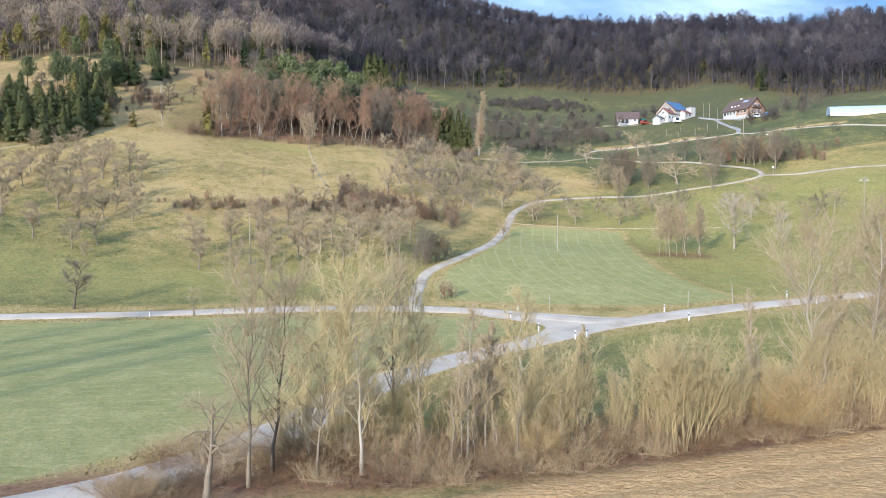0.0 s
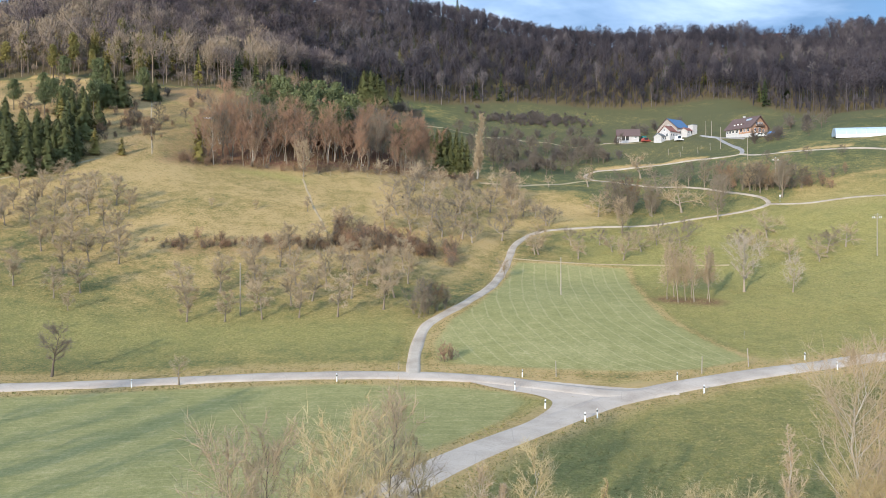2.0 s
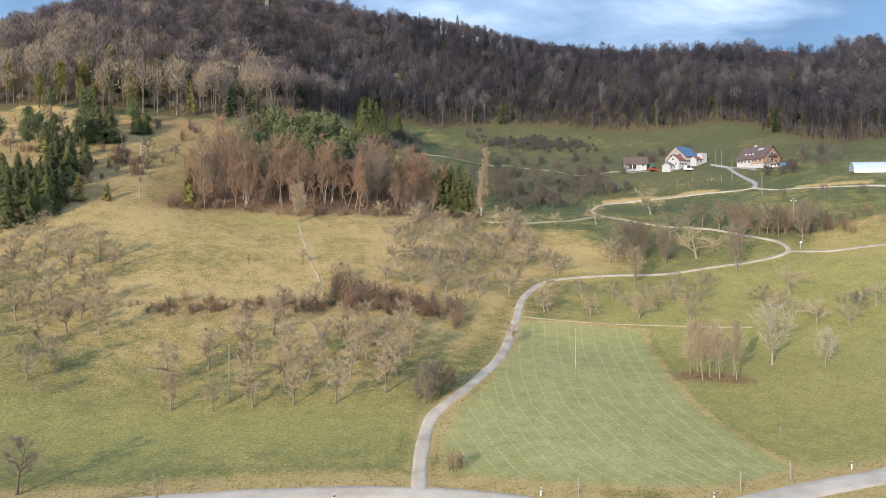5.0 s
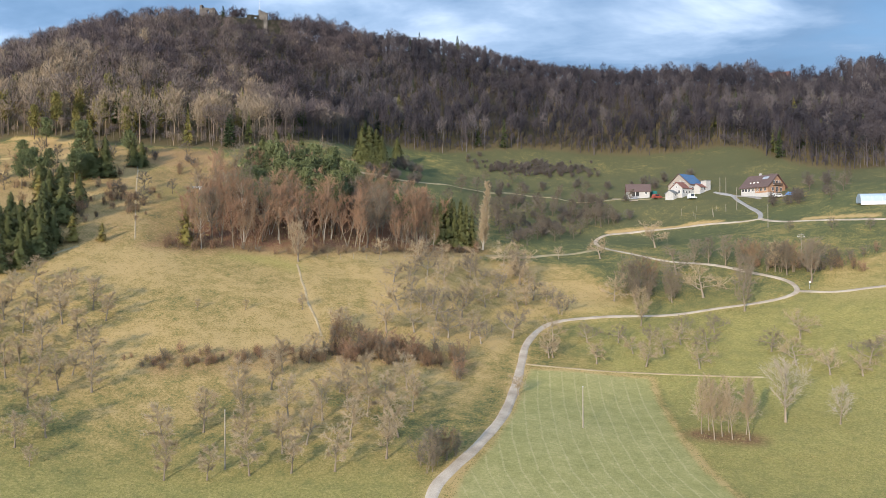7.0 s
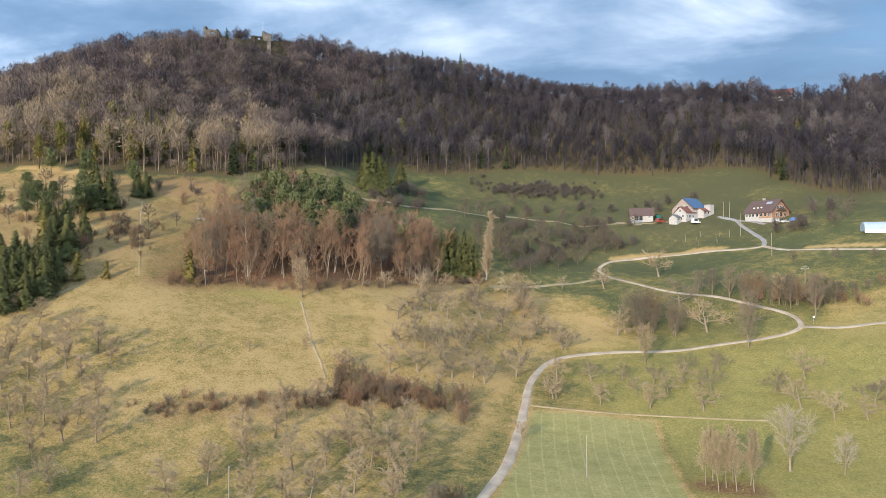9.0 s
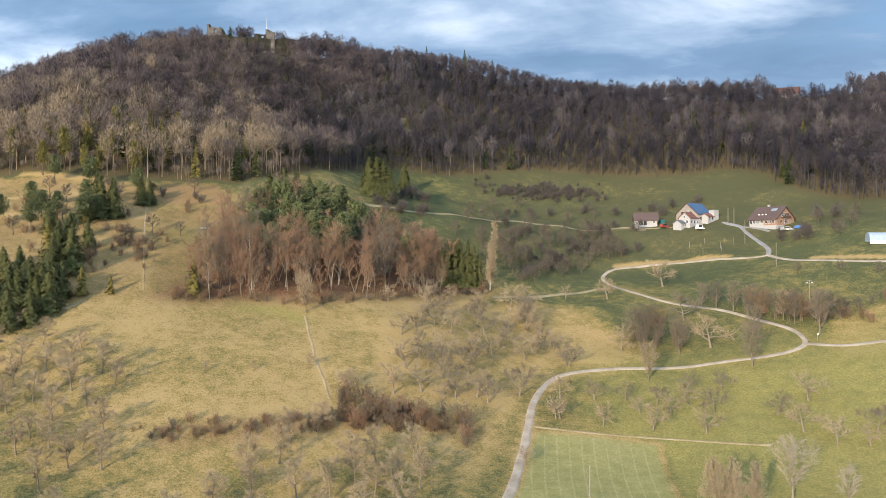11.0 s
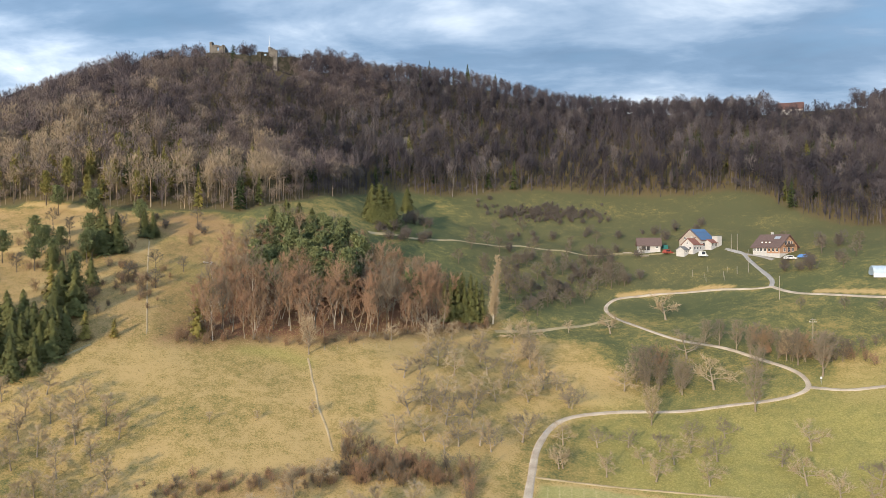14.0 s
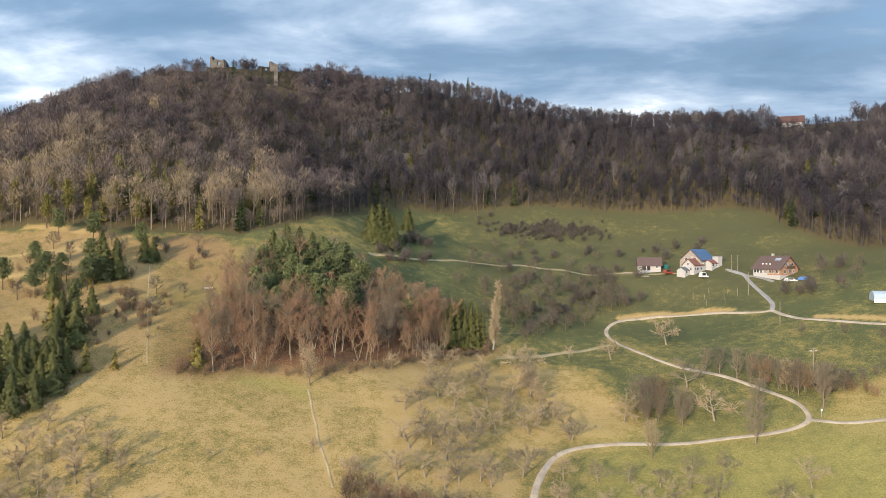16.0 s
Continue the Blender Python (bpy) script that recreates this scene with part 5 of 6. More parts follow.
for k in range(12):
    THICKET.append((rng_h.uniform(-70, -60), rng_h.uniform(226, 234), rng_h.uniform(1.8, 3.2)))
for k in range(20):
    a = rng_h.uniform(14, 52)
    THICKET.append((a, 268 + 1.0 * a + rng_h.uniform(-4, 16), rng_h.uniform(2.0, 3.8)))
FAR_BUSHES = [(-14, 346, 5), (-11, 347.5, 4.4), (-16.5, 344, 4.6), (-18, 341, 4), (-9, 349, 4)]
THICKET += FAR_BUSHES
FARM_BUSHES = [(88, 326, 3), (94, 324, 3.4), (112, 303, 3.4), (115, 299, 3), (118, 297, 3.6), (120, 305, 3), (100, 326, 2.8), (84, 317, 2.6), (79, 330, 2.6), (62, 318, 3), (67, 322, 3), (133, 322, 4), (136, 318, 4.5), (128, 300, 3), (60, 340, 3), (55, 352, 3.4), (70, 372, 3), (85, 372, 3.4), (105, 372, 3), (100, 354, 4), (86, 360, 4), (112, 350, 4), (30, 340, 3), (22, 345, 3.4)]
THICKET += [(x, y, h * 1.35) for x, y, h in FARM_BUSHES[:8]]
for k in range(30):
    THICKET.append((rng_h.uniform(20, 105), rng_h.uniform(312, 385), rng_h.uniform(2.0, 4.4)))
THICKET = [s for s in THICKET if not (72 < s[0] < 124 and 316 < s[1] < 356)]
SCRUB += [s for s in THICKET if s[1] > 286]
THICKET = [s for s in THICKET if s[1] <= 286]
plant(thicket, THICKET, 37)
scrub = [(bare_tree("scrub_bush", 306 + k, "dark grey-brown bare scrub on the upper meadow", BARK_DARK, TWIG_SCRUB, "upper scrub", h=3.0, r=0.05, clear=0.06, spread=0.7, limbs=9, subs=7, twigs=13, rise=0.6, shape="dome", stems=6, thin=1.3), 3.4) for k in range(2)]
SCRUB += [(x, y, h * 1.2) for x, y, h in FARM_BUSHES[8:] if not (72 < x < 124 and 316 < y < 356)]
plant(scrub, SCRUB, 38)
far_apples = bare_tree("meadow_tree", 310, "dull brown bare fruit tree on the upper meadow", BARK_DARK, TWIG_DULL, h=5.5, r=0.16, clear=0.25, spread=0.48, limbs=15, subs=9, twigs=16, rise=0.45, droop=0.06, shape="dome", thin=1.9, group="upper meadow trees")
UPPER = [(20, 292, 5), (26, 300, 5), (33, 306, 5.5), (39, 300, 5), (44, 312, 5), (30, 318, 5.5), (36, 326, 5), (24, 325, 5), (18, 310, 5), (42, 334, 5.5), (48, 326, 5), (56, 330, 4.6), (14, 300, 5), (12, 322, 5), (2, 318, 5), (7, 334, 5), (60, 368, 4.5), (18, 372, 4.5), (30, 376, 5), (48, 360, 4.6), (8, 352, 4.6), (72, 340, 4.5), (122, 330, 5.5), (128, 312, 5), (134, 300, 5), (126, 292, 4.5), (140, 310, 5), (112, 262, 3.6), (120, 256, 3.4), (102, 268, 3.4), (-6, 300, 5), (-2, 292, 5), (4, 288, 5), (22, 283, 4.6), (-86, 262, 5), (-82, 250, 5), (-90, 252, 5), (-78, 262, 4), (-118, 278, 5), (-126, 284, 5), (-110, 290, 4), (-84, 296, 5), (-112, 262, 4.5), (-120, 250, 5)]
for k in range(60):
    a, b = rng_h.uniform(10, 64), rng_h.uniform(284, 346)
    if near(TRACK, np.array([a]), np.array([b]))[0] > 4 and near(PATH_A, np.array([a]), np.array([b]))[0] > 2.5 and a < 14 + (b - 270) * 1.1:
        UPPER.append((a, b, rng_h.uniform(4.2, 6.4)))
plant([(far_apples, 5.5)], UPPER, 39)
PINES_LEFT = [(-115.8, 251.3, 9), (-113.4, 261.8, 8), (-104.3, 258.3, 9), (-103.1, 248.3, 7.5), (-126.8, 255.3, 9), (-118.1, 260.3, 8), (-111, 253, 8), (-118, 262, 8), (-104, 261, 9), (-124, 268, 8), (-109, 272, 9), (-116, 290, 10), (-100, 288, 9), (-128, 292, 9)]
lone_pines = needle_tree("lone_pine", 320, "open-crowned pine on the dry slope", 9.0, 0.26, 0.35, PINE, 12, 7, True, "pines on the dry slope")
plant([(lone_pines, 9.0)], PINES_LEFT, 41)
gold_pine = needle_tree("sunlit_pine", 321, "tall yellow-green pine at the edge of the woods", 15.0, 0.13, 0.38, PINE_GOLD, 17, 5, True, "pines at the edge of the woods")
plant([(gold_pine, 15.0)], [(-134.3, 297, 11), (-129, 301, 14), (-121.6, 299, 9.5), (-115.4, 306, 13), (-106.3, 303, 12), (-147.4, 303, 14), (-139, 309, 10), (-110, 314, 13), (-119, 320, 14), (-97, 320, 11), (-88, 327, 12), (-130, 318, 9), (-74, 325, 10), (-152, 299, 12), (-125.5, 310, 12), (-101, 332, 12)], 42, 0.03)


# ---- buildings ----
def plain(name, col, rough=0.85, var=0.12, scale=1.5, metal=0.0, spec=0.3):
    lo, hi = tuple(c * (1 - var) for c in col), tuple(min(1, c * (1 + var)) for c in col)
    return shades(name, [lo, col, hi], scale, rough, 0.25, 0.02, 9.0, metal, spec)


PLASTER = plain("white_plaster", (0.42, 0.41, 0.40))
PLASTER_GREY = plain("grey_render", (0.42, 0.40, 0.38))
TIMBER = plain("orange_timber", (0.34, 0.20, 0.12), 0.7, 0.25, 3.0)
TILE_BROWN = plain("brown_roof_tiles", (0.115, 0.078, 0.068), 0.8, 0.25, 2.5)
TILE_RED = plain("red_roof_tiles", (0.20, 0.09, 0.068), 0.8, 0.25, 2.5)
TILE_ORANGE = plain("orange_roof_tiles", (0.10, 0.052, 0.042), 0.8, 0.2, 2.5)
TILE_GREY = plain("grey_roof_sheets", (0.13, 0.14, 0.15), 0.7, 0.2, 2.0)
SOLAR = plain("blue_solar_panel", (0.06, 0.12, 0.23), 0.25, 0.1, 4.0, 0.0, 0.6)
PANE = plain("dark_window_glass", (0.03, 0.035, 0.045), 0.12, 0.2, 2.0, 0.0, 0.6)
FRAME = plain("white_painted_frame", (0.75, 0.74, 0.72), 0.6, 0.06)
BOARDS = plain("weathered_boards", (0.30, 0.265, 0.23), 0.85, 0.25, 3.0)
DARKWOOD = plain("dark_wood", (0.10, 0.065, 0.045), 0.8, 0.3, 3.0)
POLEWOOD = plain("grey_pole_wood", (0.29, 0.25, 0.20), 0.85, 0.2, 4.0)
METAL = plain("pale_metal", (0.52, 0.54, 0.56), 0.45, 0.1, 3.0, 0.7, 0.5)
POLY = plain("pale_blue_film", (0.36, 0.43, 0.50), 0.35, 0.1, 0.8, 0.0, 0.5)
WHITE = plain("white_plastic", (0.62, 0.62, 0.60), 0.5, 0.05)
BLACK = plain("black_band", (0.03, 0.03, 0.03), 0.6, 0.1)
RED = plain("red_paint", (0.27, 0.06, 0.04), 0.5, 0.15)
TEAL = plain("teal_plastic", (0.03, 0.13, 0.12), 0.5, 0.15)
BLUE = plain("blue_tarpaulin", (0.10, 0.22, 0.50), 0.6, 0.15)
RUIN = shades("ruin_stone", [(0.06, 0.055, 0.05), (0.115, 0.104, 0.092), (0.18, 0.163, 0.142)], 0.5, 0.95, 0.6, 0.15, 5.0)
IVY = shades("ivy_grown_stone", [(0.018, 0.019, 0.013), (0.036, 0.033, 0.024), (0.07, 0.06, 0.046)], 0.6, 0.95, 0.8, 0.2, 5.0)
ROCK = shades("pale_rock", [(0.28, 0.25, 0.21), (0.42, 0.38, 0.33), (0.55, 0.50, 0.44)], 0.4, 0.95, 0.7, 0.2, 5.0)


def bm_mesh(name, bm, mat):
    me = bpy.data.meshes.new(name)
    bmesh.ops.recalc_face_normals(bm, faces=bm.faces)
    bm.to_mesh(me)
    bm.free()
    me.materials.append(mat)
    return me


def boxes(name, items, mat, bevel=0.0):
    """One mesh of boxes (x0, y0, z0, x1, y1, z1)."""
    bm = bmesh.new()
    for (x0, y0, z0, x1, y1, z1) in items:
        m = Matrix.Translation(((x0 + x1) / 2, (y0 + y1) / 2, (z0 + z1) / 2)) @ Matrix.Diagonal((abs(x1 - x0), abs(y1 - y0), abs(z1 - z0), 1))
        bmesh.ops.create_cube(bm, size=1.0, matrix=m)
    if bevel:
        bmesh.ops.bevel(bm, geom=bm.edges[:], offset=bevel, segments=1, affect="EDGES")
    return bm_mesh(name, bm, mat)


def prism(name, profile, y0, y1, mat, axis="x"):
    """A solid with the profile (across, up) swept from y0 to y1 along the axis."""
    bm = bmesh.new()
    rings = []
    for s in (y0, y1):
        rings.append([bm.verts.new((s, a, z) if axis == "x" else (a, s, z)) for a, z in profile])
    n = len(profile)
    for k in range(n):
        bm.faces.new((rings[0][k], rings[0][(k + 1) % n], rings[1][(k + 1) % n], rings[1][k]))
    bm.faces.new(rings[0])
    bm.faces.new(rings[1])
    return bm_mesh(name, bm, mat)


def window(parent, face, u, z, w=1.0, h=1.2, half=(0, 0)):
    """A window on the wall: face +x, -x, +y or -y of a house whose half length and half width are given."""
    L, W = half
    d = 0.05
    if face in "+y -y".split():
        s = 1 if face == "+y" else -1
        fr = (u - w / 2 - 0.08, s * (W - 0.05), z - 0.08, u + w / 2 + 0.08, s * (W + d), z + h + 0.08)
        gl = (u - w / 2, s * (W + d - 0.02), z, u + w / 2, s * (W + d + 0.012), z + h)
        bar = (u - 0.03, s * (W + d), z, u + 0.03, s * (W + d + 0.025), z + h)
    else:
        s = 1 if face == "+x" else -1
        fr = (s * (L - 0.05), u - w / 2 - 0.08, z - 0.08, s * (L + d), u + w / 2 + 0.08, z + h + 0.08)
        gl = (s * (L + d - 0.02), u - w / 2, z, s * (L + d + 0.012), u + w / 2, z + h)
        bar = (s * (L + d), u - 0.03, z, s * (L + d + 0.025), u + 0.03, z + h)
    fr_ob = under("window", boxes("window_frame", [fr, bar], FRAME), parent)
    under("pane", boxes("pane", [gl], PANE), fr_ob)


def gable_house(name, label, x, y, az, L, W, eave, ridge, wall, roof, over=0.5, windows=(), chimney=None, gable_mat=None, base=0.0, roof_right=None):
    """A house with its ridge along local x; az turns it (degrees from east, counter-clockwise)."""
    root = thing(name, label, "house")
    hl, hw = L / 2, W / 2
    under("wall", prism("wall", [(-hw, -1.5), (hw, -1.5), (hw, eave), (0, ridge - 0.12), (-hw, eave)], -hl, hl, wall), root)
    if gable_mat:
        for s in (-1, 1):
            under("gable_cladding", prism("gable_cladding", [(-hw + 0.02, 0.1), (hw - 0.02, 0.1), (hw - 0.02, eave), (0, ridge - 0.2), (-hw + 0.02, eave)], s * hl, s * (hl + 0.04), gable_mat), root)
    k = (ridge - eave) / hw
    drop = eave - over * k
    for s, mt in ((1, roof), (-1, roof_right or roof)):
        pr = [(0, ridge), (s * (hw + over), drop), (s * (hw + over), drop + 0.2), (0, ridge + 0.22)]
        slope = under("roof", prism("roof", pr, -hl - over, hl + over, roof), root)
        if mt is not roof:
            n = 6
            for c in range(n):
                for r in range(3):
                    a0, a1 = -hl + (L * c / n) + 0.06, -hl + L * (c + 1) / n - 0.06
                    q0, q1 = (r + 0.04) / 3, (r + 0.96) / 3
                    f = lambda q: (s * (hw + over) * q, ridge + 0.22 + (drop - ridge) * q)
                    (p0, z0), (p1, z1) = f(q0 * 0.96 + 0.02), f(q1 * 0.96 + 0.02)
                    under("solar_panel", prism("solar_panel", [(p0, z0 + 0.03), (p1, z1 + 0.03), (p1, z1 + 0.1), (p0, z0 + 0.1)], a0, a1, mt), slope)
    for w in windows:
        window(root, *w, half=(hl, hw))
    if chimney:
        cx, cy = chimney
        zc = ridge - abs(cy) * k
        under("chimney", boxes("chimney", [(cx - 0.35, cy - 0.35, zc - 0.6, cx + 0.35, cy + 0.35, ridge + 0.9), (cx - 0.42, cy - 0.42, ridge + 0.9, cx + 0.42, cy + 0.42, ridge + 1.02)], PLASTER_GREY), root)
    root.matrix_basis = Matrix.Translation((x, y, float(land(x, y)) + base)) @ Matrix.Rotation(radians(az), 4, "Z")
    return root


# farm: shed, barn with its dwelling, large house
gable_house("shed", "low white farm shed with a brown tiled roof", 77.0, 349.5, -8, 8.4, 5.8, 2.1, 4.7, PLASTER, TILE_BROWN, 0.6, [("-y", 2.8, 0.8, 0.8, 0.8)])
shed_gate = thing("shed_gate", "black slab standing for the shaded open gateway of the farm shed", "gate")
# the shaded inside of the gateway is a black slab on the closed wall
under("opening", boxes("opening", [(-1.5, 0, 0, 1.4, 0.12, 1.8)], BLACK), shed_gate)
under("post", boxes("post", [(-0.1, -0.06, 0, 0.1, 0.0, 1.85)], FRAME), shed_gate)
shed_gate.matrix_basis = Matrix.Translation((75.4, 346.72, float(land(77.0, 349.5)))) @ Matrix.Rotation(radians(-8), 4, "Z")
gable_house("barn", "white farm barn with blue solar panels on the roof", 94.5, 344.5, 38, 9.2, 9.6, 3.2, 7.3, PLASTER, TILE_BROWN, 0.4, [("-x", -2.2, 3.4, 0.9, 0.9), ("-x", 2.0, 3.4, 0.9, 0.9), ("-y", 1, 1.0, 1.8, 1.3), ("-y", -2.5, 1.0, 1.1, 1.1)], None, BOARDS, 0.0, SOLAR)
gable_house("farmhouse", "white farmhouse wing with a red tiled roof", 91.0, 338.9, 38, 5.8, 5.0, 2.9, 5.0, PLASTER, TILE_RED, 0.35, [("-y", -2, 0.9, 0.8, 1.0), ("-y", -0.4, 0.9, 0.8, 1.0), ("-y", 1.6, 0.9, 0.8, 1.0), ("-x", -1.2, 0.9, 0.8, 1.0), ("-x", 1.2, 0.9, 0.8, 1.0), ("-x", 0, 2.9, 0.7, 0.8)], (1.0, 0.8))
gable_house("lean_to", "low white outbuilding with a grey sheet roof", 87.2, 337.4, 38, 3.8, 3.6, 1.8, 2.9, PLASTER, TILE_GREY, 0.3, [("-y", -0.8, 0.8, 0.8, 0.8), ("-y", 1.0, 0.8, 0.8, 0.8)])
annex = gable_house("annex", "low barn annex with a rust-red roof", 98.4, 340.4, 38, 4.2, 3.4, 2.1, 3.2, PLASTER, TILE_RED, 0.3, [("-y", -1.2, 0.9, 0.9, 1.1), ("-y", 0.9, 0.9, 0.9, 1.1)])
silo = thing("silo", "grey rendered silo block beside the barn", "silo")
under("body", boxes("body", [(-1.3, -1.3, -1, 1.3, 1.3, 3.6)], PLASTER_GREY, 0.08), silo)
under("cap", boxes("cap", [(-1.4, -1.4, 3.6, 1.4, 1.4, 3.75)], TILE_GREY), silo)
silo.matrix_basis = Matrix.Translation((101.2, 341.6, float(land(101.2, 341.6)))) @ Matrix.Rotation(radians(30), 4, "Z")
big_windows = [("+x", -2.2, 0.8, 0.9, 1.2), ("+x", 0.2, 0.6, 1.1, 1.7), ("+x", 2.3, 0.8, 0.9, 1.2), ("+x", -1.4, 3.1, 0.9, 1.3), ("+x", 0.2, 3.1, 1.1, 1.3), ("+x", 1.6, 3.1, 0.9, 1.3)]
big_windows += [("-y", u, 0.8, 0.9, 1.1) for u in (-5.0, -3.6, -2.2, -0.4, 1.4, 3.0, 4.6)]
house = gable_house("country_house", "large timber-clad house with a brown roof and dormers", 116.6, 324.5, -60, 11.6, 9.4, 2.6, 6.7, PLASTER, TILE_BROWN, 0.7, big_windows, (-2, 1.2), TIMBER, -0.5)
under("side_cladding", boxes("side_cladding", [(0.4, -4.74, 0.1, 5.7, -4.71, 2.5)], TIMBER), house)
for u in (-2.6, -1.0, 0.6):
    dormer = under("dormer", prism("dormer", [(-3.5, 3.2), (-1.8, 3.2), (-1.8, 4.7), (-3.5, 4.35)], u - 0.5, u + 0.5, TILE_BROWN), house, "small roof dormer window")
    under("pane", boxes("pane", [(u - 0.36, -3.54, 3.55, u + 0.36, -3.49, 4.2)], FRAME), dormer)
under("skylight", prism("skylight", [(-1.9, 5.30), (-1.0, 6.09), (-1.0, 6.17), (-1.9, 5.38)], 1.2, 3.6, METAL), house)
under("balcony", boxes("balcony", [(5.8, -2.3, 2.7, 6.7, 2.2, 2.82), (6.62, -2.3, 2.82, 6.7, 2.2, 3.5)], DARKWOOD), house, "dark wooden balcony")
gable_house("hilltop_house", "white house with a large orange tiled roof on the ridge", 197.5, 508, -22, 13.6, 9.0, 2.4, 6.2, PLASTER, TILE_ORANGE, 0.7, [("-x", -2, 1.0, 1.2, 1.3), ("-x", 1, 1.0, 1.2, 1.3), ("-y", -5, 0.8, 1.2, 1.2), ("-y", -2, 0.8, 1.2, 1.2), ("-y", 2, 0.8, 1.2, 1.2)], (-6, 0.8))
gable_house("hut", "small dark wooden hut among the pines", -106.6, 271.0, 10, 4.2, 3.0, 2.0, 3.0, DARKWOOD, TILE_RED, 0.4, [("-y", 0.5, 0.8, 0.8, 0.7)])

# long polytunnel at the end of the upper path
tunnel = thing("polytunnel", "long low polytunnel with pale blue film", "greenhouse")
prof = [(-2.4, 0.0), (-2.4, 1.2), (-1.9, 2.1), (-1.0, 2.7), (0, 2.95), (1.0, 2.7), (1.9, 2.1), (2.4, 1.2), (2.4, 0.0)]
under("film", prism("film", prof, 0, 34, POLY), tunnel)
for k in range(12):
    s = k * 3.05 + 0.1
    under("hoop", prism("hoop", [(a * 1.02, z * 1.02) for a, z in prof], s, s + 0.12, METAL), tunnel)
under("skirt", boxes("skirt", [(0, -2.5, -0.6, 34, -2.43, 0.5)], WHITE), tunnel)
tunnel.matrix_basis = Matrix.Translation((129.3, 281.0, float(land(140, 280)) - 0.6)) @ Matrix.Rotation(radians(-10), 4, "Z")

# ---- castle ruin on the hilltop ----
def ruin_wall(name, label, x0, y0, x1, y1, h, thick, mat, seed, ragged=0.35, holes=(), lift=0.0):
    """A wall with a broken top; holes: (from, to, bottom, top), with piers, sill and lintel round them."""
    rng = random.Random(seed)
    L = math.hypot(x1 - x0, y1 - y0)
    n = max(4, int(L / 0.7))
    tops = []
    hh = h
    for k in range(n + 1):
        hh = min(h * 1.1, max(h * (1 - ragged), hh + rng.uniform(-0.3, 0.3) * h * ragged))
        tops.append((L * k / n, hh))
    root = thing(name, label, "ruin")

    def run(part, a, b, low):
        """One stretch of masonry from a to b; its top steps like broken courses."""
        line = [(a, float(np.interp(a, *zip(*tops))))]
        for u, z in tops:
            if a + 0.1 < u < b - 0.1:
                line += [(u, line[-1][1]), (u + 0.06, z)]
        line.append((b, line[-1][1]))
        under(part, prism(part, [(a, low), *line, (b, low)], -thick / 2, thick / 2, mat, "y"), root)

    at = 0.0
    for (f, g, lo, hi) in holes:
        run("pier", at, f, -9.0)
        under("sill", prism("sill", [(f, -9.0), (f, lo), (g, lo), (g, -9.0)], -thick / 2, thick / 2, mat, "y"), root)
        top = max(hi + 0.4, float(np.interp((f + g) / 2, *zip(*tops))))
        under("lintel", prism("lintel", [(f, hi), (f, top), (g, top - 0.2), (g, hi)], -thick / 2, thick / 2, mat, "y"), root)
        at = g
    run("masonry" if not holes else "pier", at, L, -9.0)
    root.matrix_basis = Matrix.Translation((x0, y0, float(max(land(x0, y0), land(x1, y1))) + lift)) @ Matrix.Rotation(math.atan2(y1 - y0, x1 - x0), 4, "Z")
    return root


CASTLE_Y = 447
ruin_wall("curtain_wall", "long ivy-grown curtain wall of a castle ruin", -153, CASTLE_Y + 4, -124, CASTLE_Y, 3.6, 1.2, IVY, 1, 0.3, (), 3.0)
ruin_wall("curtain_wall", "long ivy-grown curtain wall of a castle ruin", -124, CASTLE_Y, -96, CASTLE_Y, 4.2, 1.2, IVY, 2, 0.3, (), 3.0)
ruin_wall("curtain_wall", "long ivy-grown curtain wall of a castle ruin", -96, CASTLE_Y, -78, CASTLE_Y + 5, 3.6, 1.2, IVY, 3, 0.3, (), 3.0)
for (x0, y0, x1, y1, h, sd, hl) in ((-122.4, CASTLE_Y + 1.5, -115.5, CASTLE_Y + 1.0, 6.8, 5, [(3.4, 4.6, 4.5, 6.2)]), (-122.4, CASTLE_Y + 1.5, -121.6, CASTLE_Y + 7, 8.2, 6, []), (-115.5, CASTLE_Y + 1, -115.2, CASTLE_Y + 7, 6.2, 7, [])):
    ruin_wall("tower_ruin", "broken stone tower wall of a castle ruin", x0, y0, x1, y1, h, 1.1, RUIN, sd, 0.3, hl, 3.2)
ruin_wall("gate_ruin", "castle ruin wall with a window hole", -98.5, CASTLE_Y + 1, -92.6, CASTLE_Y + 1, 6.0, 1.0, IVY, 8, 0.25, [(3.6, 4.8, 3.6, 5.0)], 2.0)
for (x0, y0, x1, y1, h, sd) in ((-92.4, CASTLE_Y + 1.5, -88.2, CASTLE_Y + 1.5, 7.6, 9), (-92.4, CASTLE_Y + 1.5, -92.0, CASTLE_Y + 6, 7.2, 10)):
    ruin_wall("keep_ruin", "pale broken keep wall of a castle ruin", x0, y0, x1, y1, h, 1.0, RUIN, sd, 0.3, (), 3.0)
mast = thing("mast", "thin metal mast on the castle ruin", "mast")
v, f = tubes([((0, 0, 0), (0, 0, 6), 0.2, 0.16), ((0, 0, 6), (0, 0, 14.5), 0.12, 0.07)], 8)
under("pole", mesh_from("pole", v, f, METAL, True), mast)
under("antenna", boxes("antenna", [(-0.25, -0.2, 7.2, 0.25, 0.2, 9.2)], WHITE, 0.05), mast)
stand(mast, -92.6, CASTLE_Y + 2.5, turn=0, stretch=1.15)

# forest road wall and rock outcrops on the slope
ruin_wall("retaining_wall", "pale retaining wall of a forest road", -42, 424, -20, 424.5, 1.1, 0.6, RUIN, 12, 0.12)
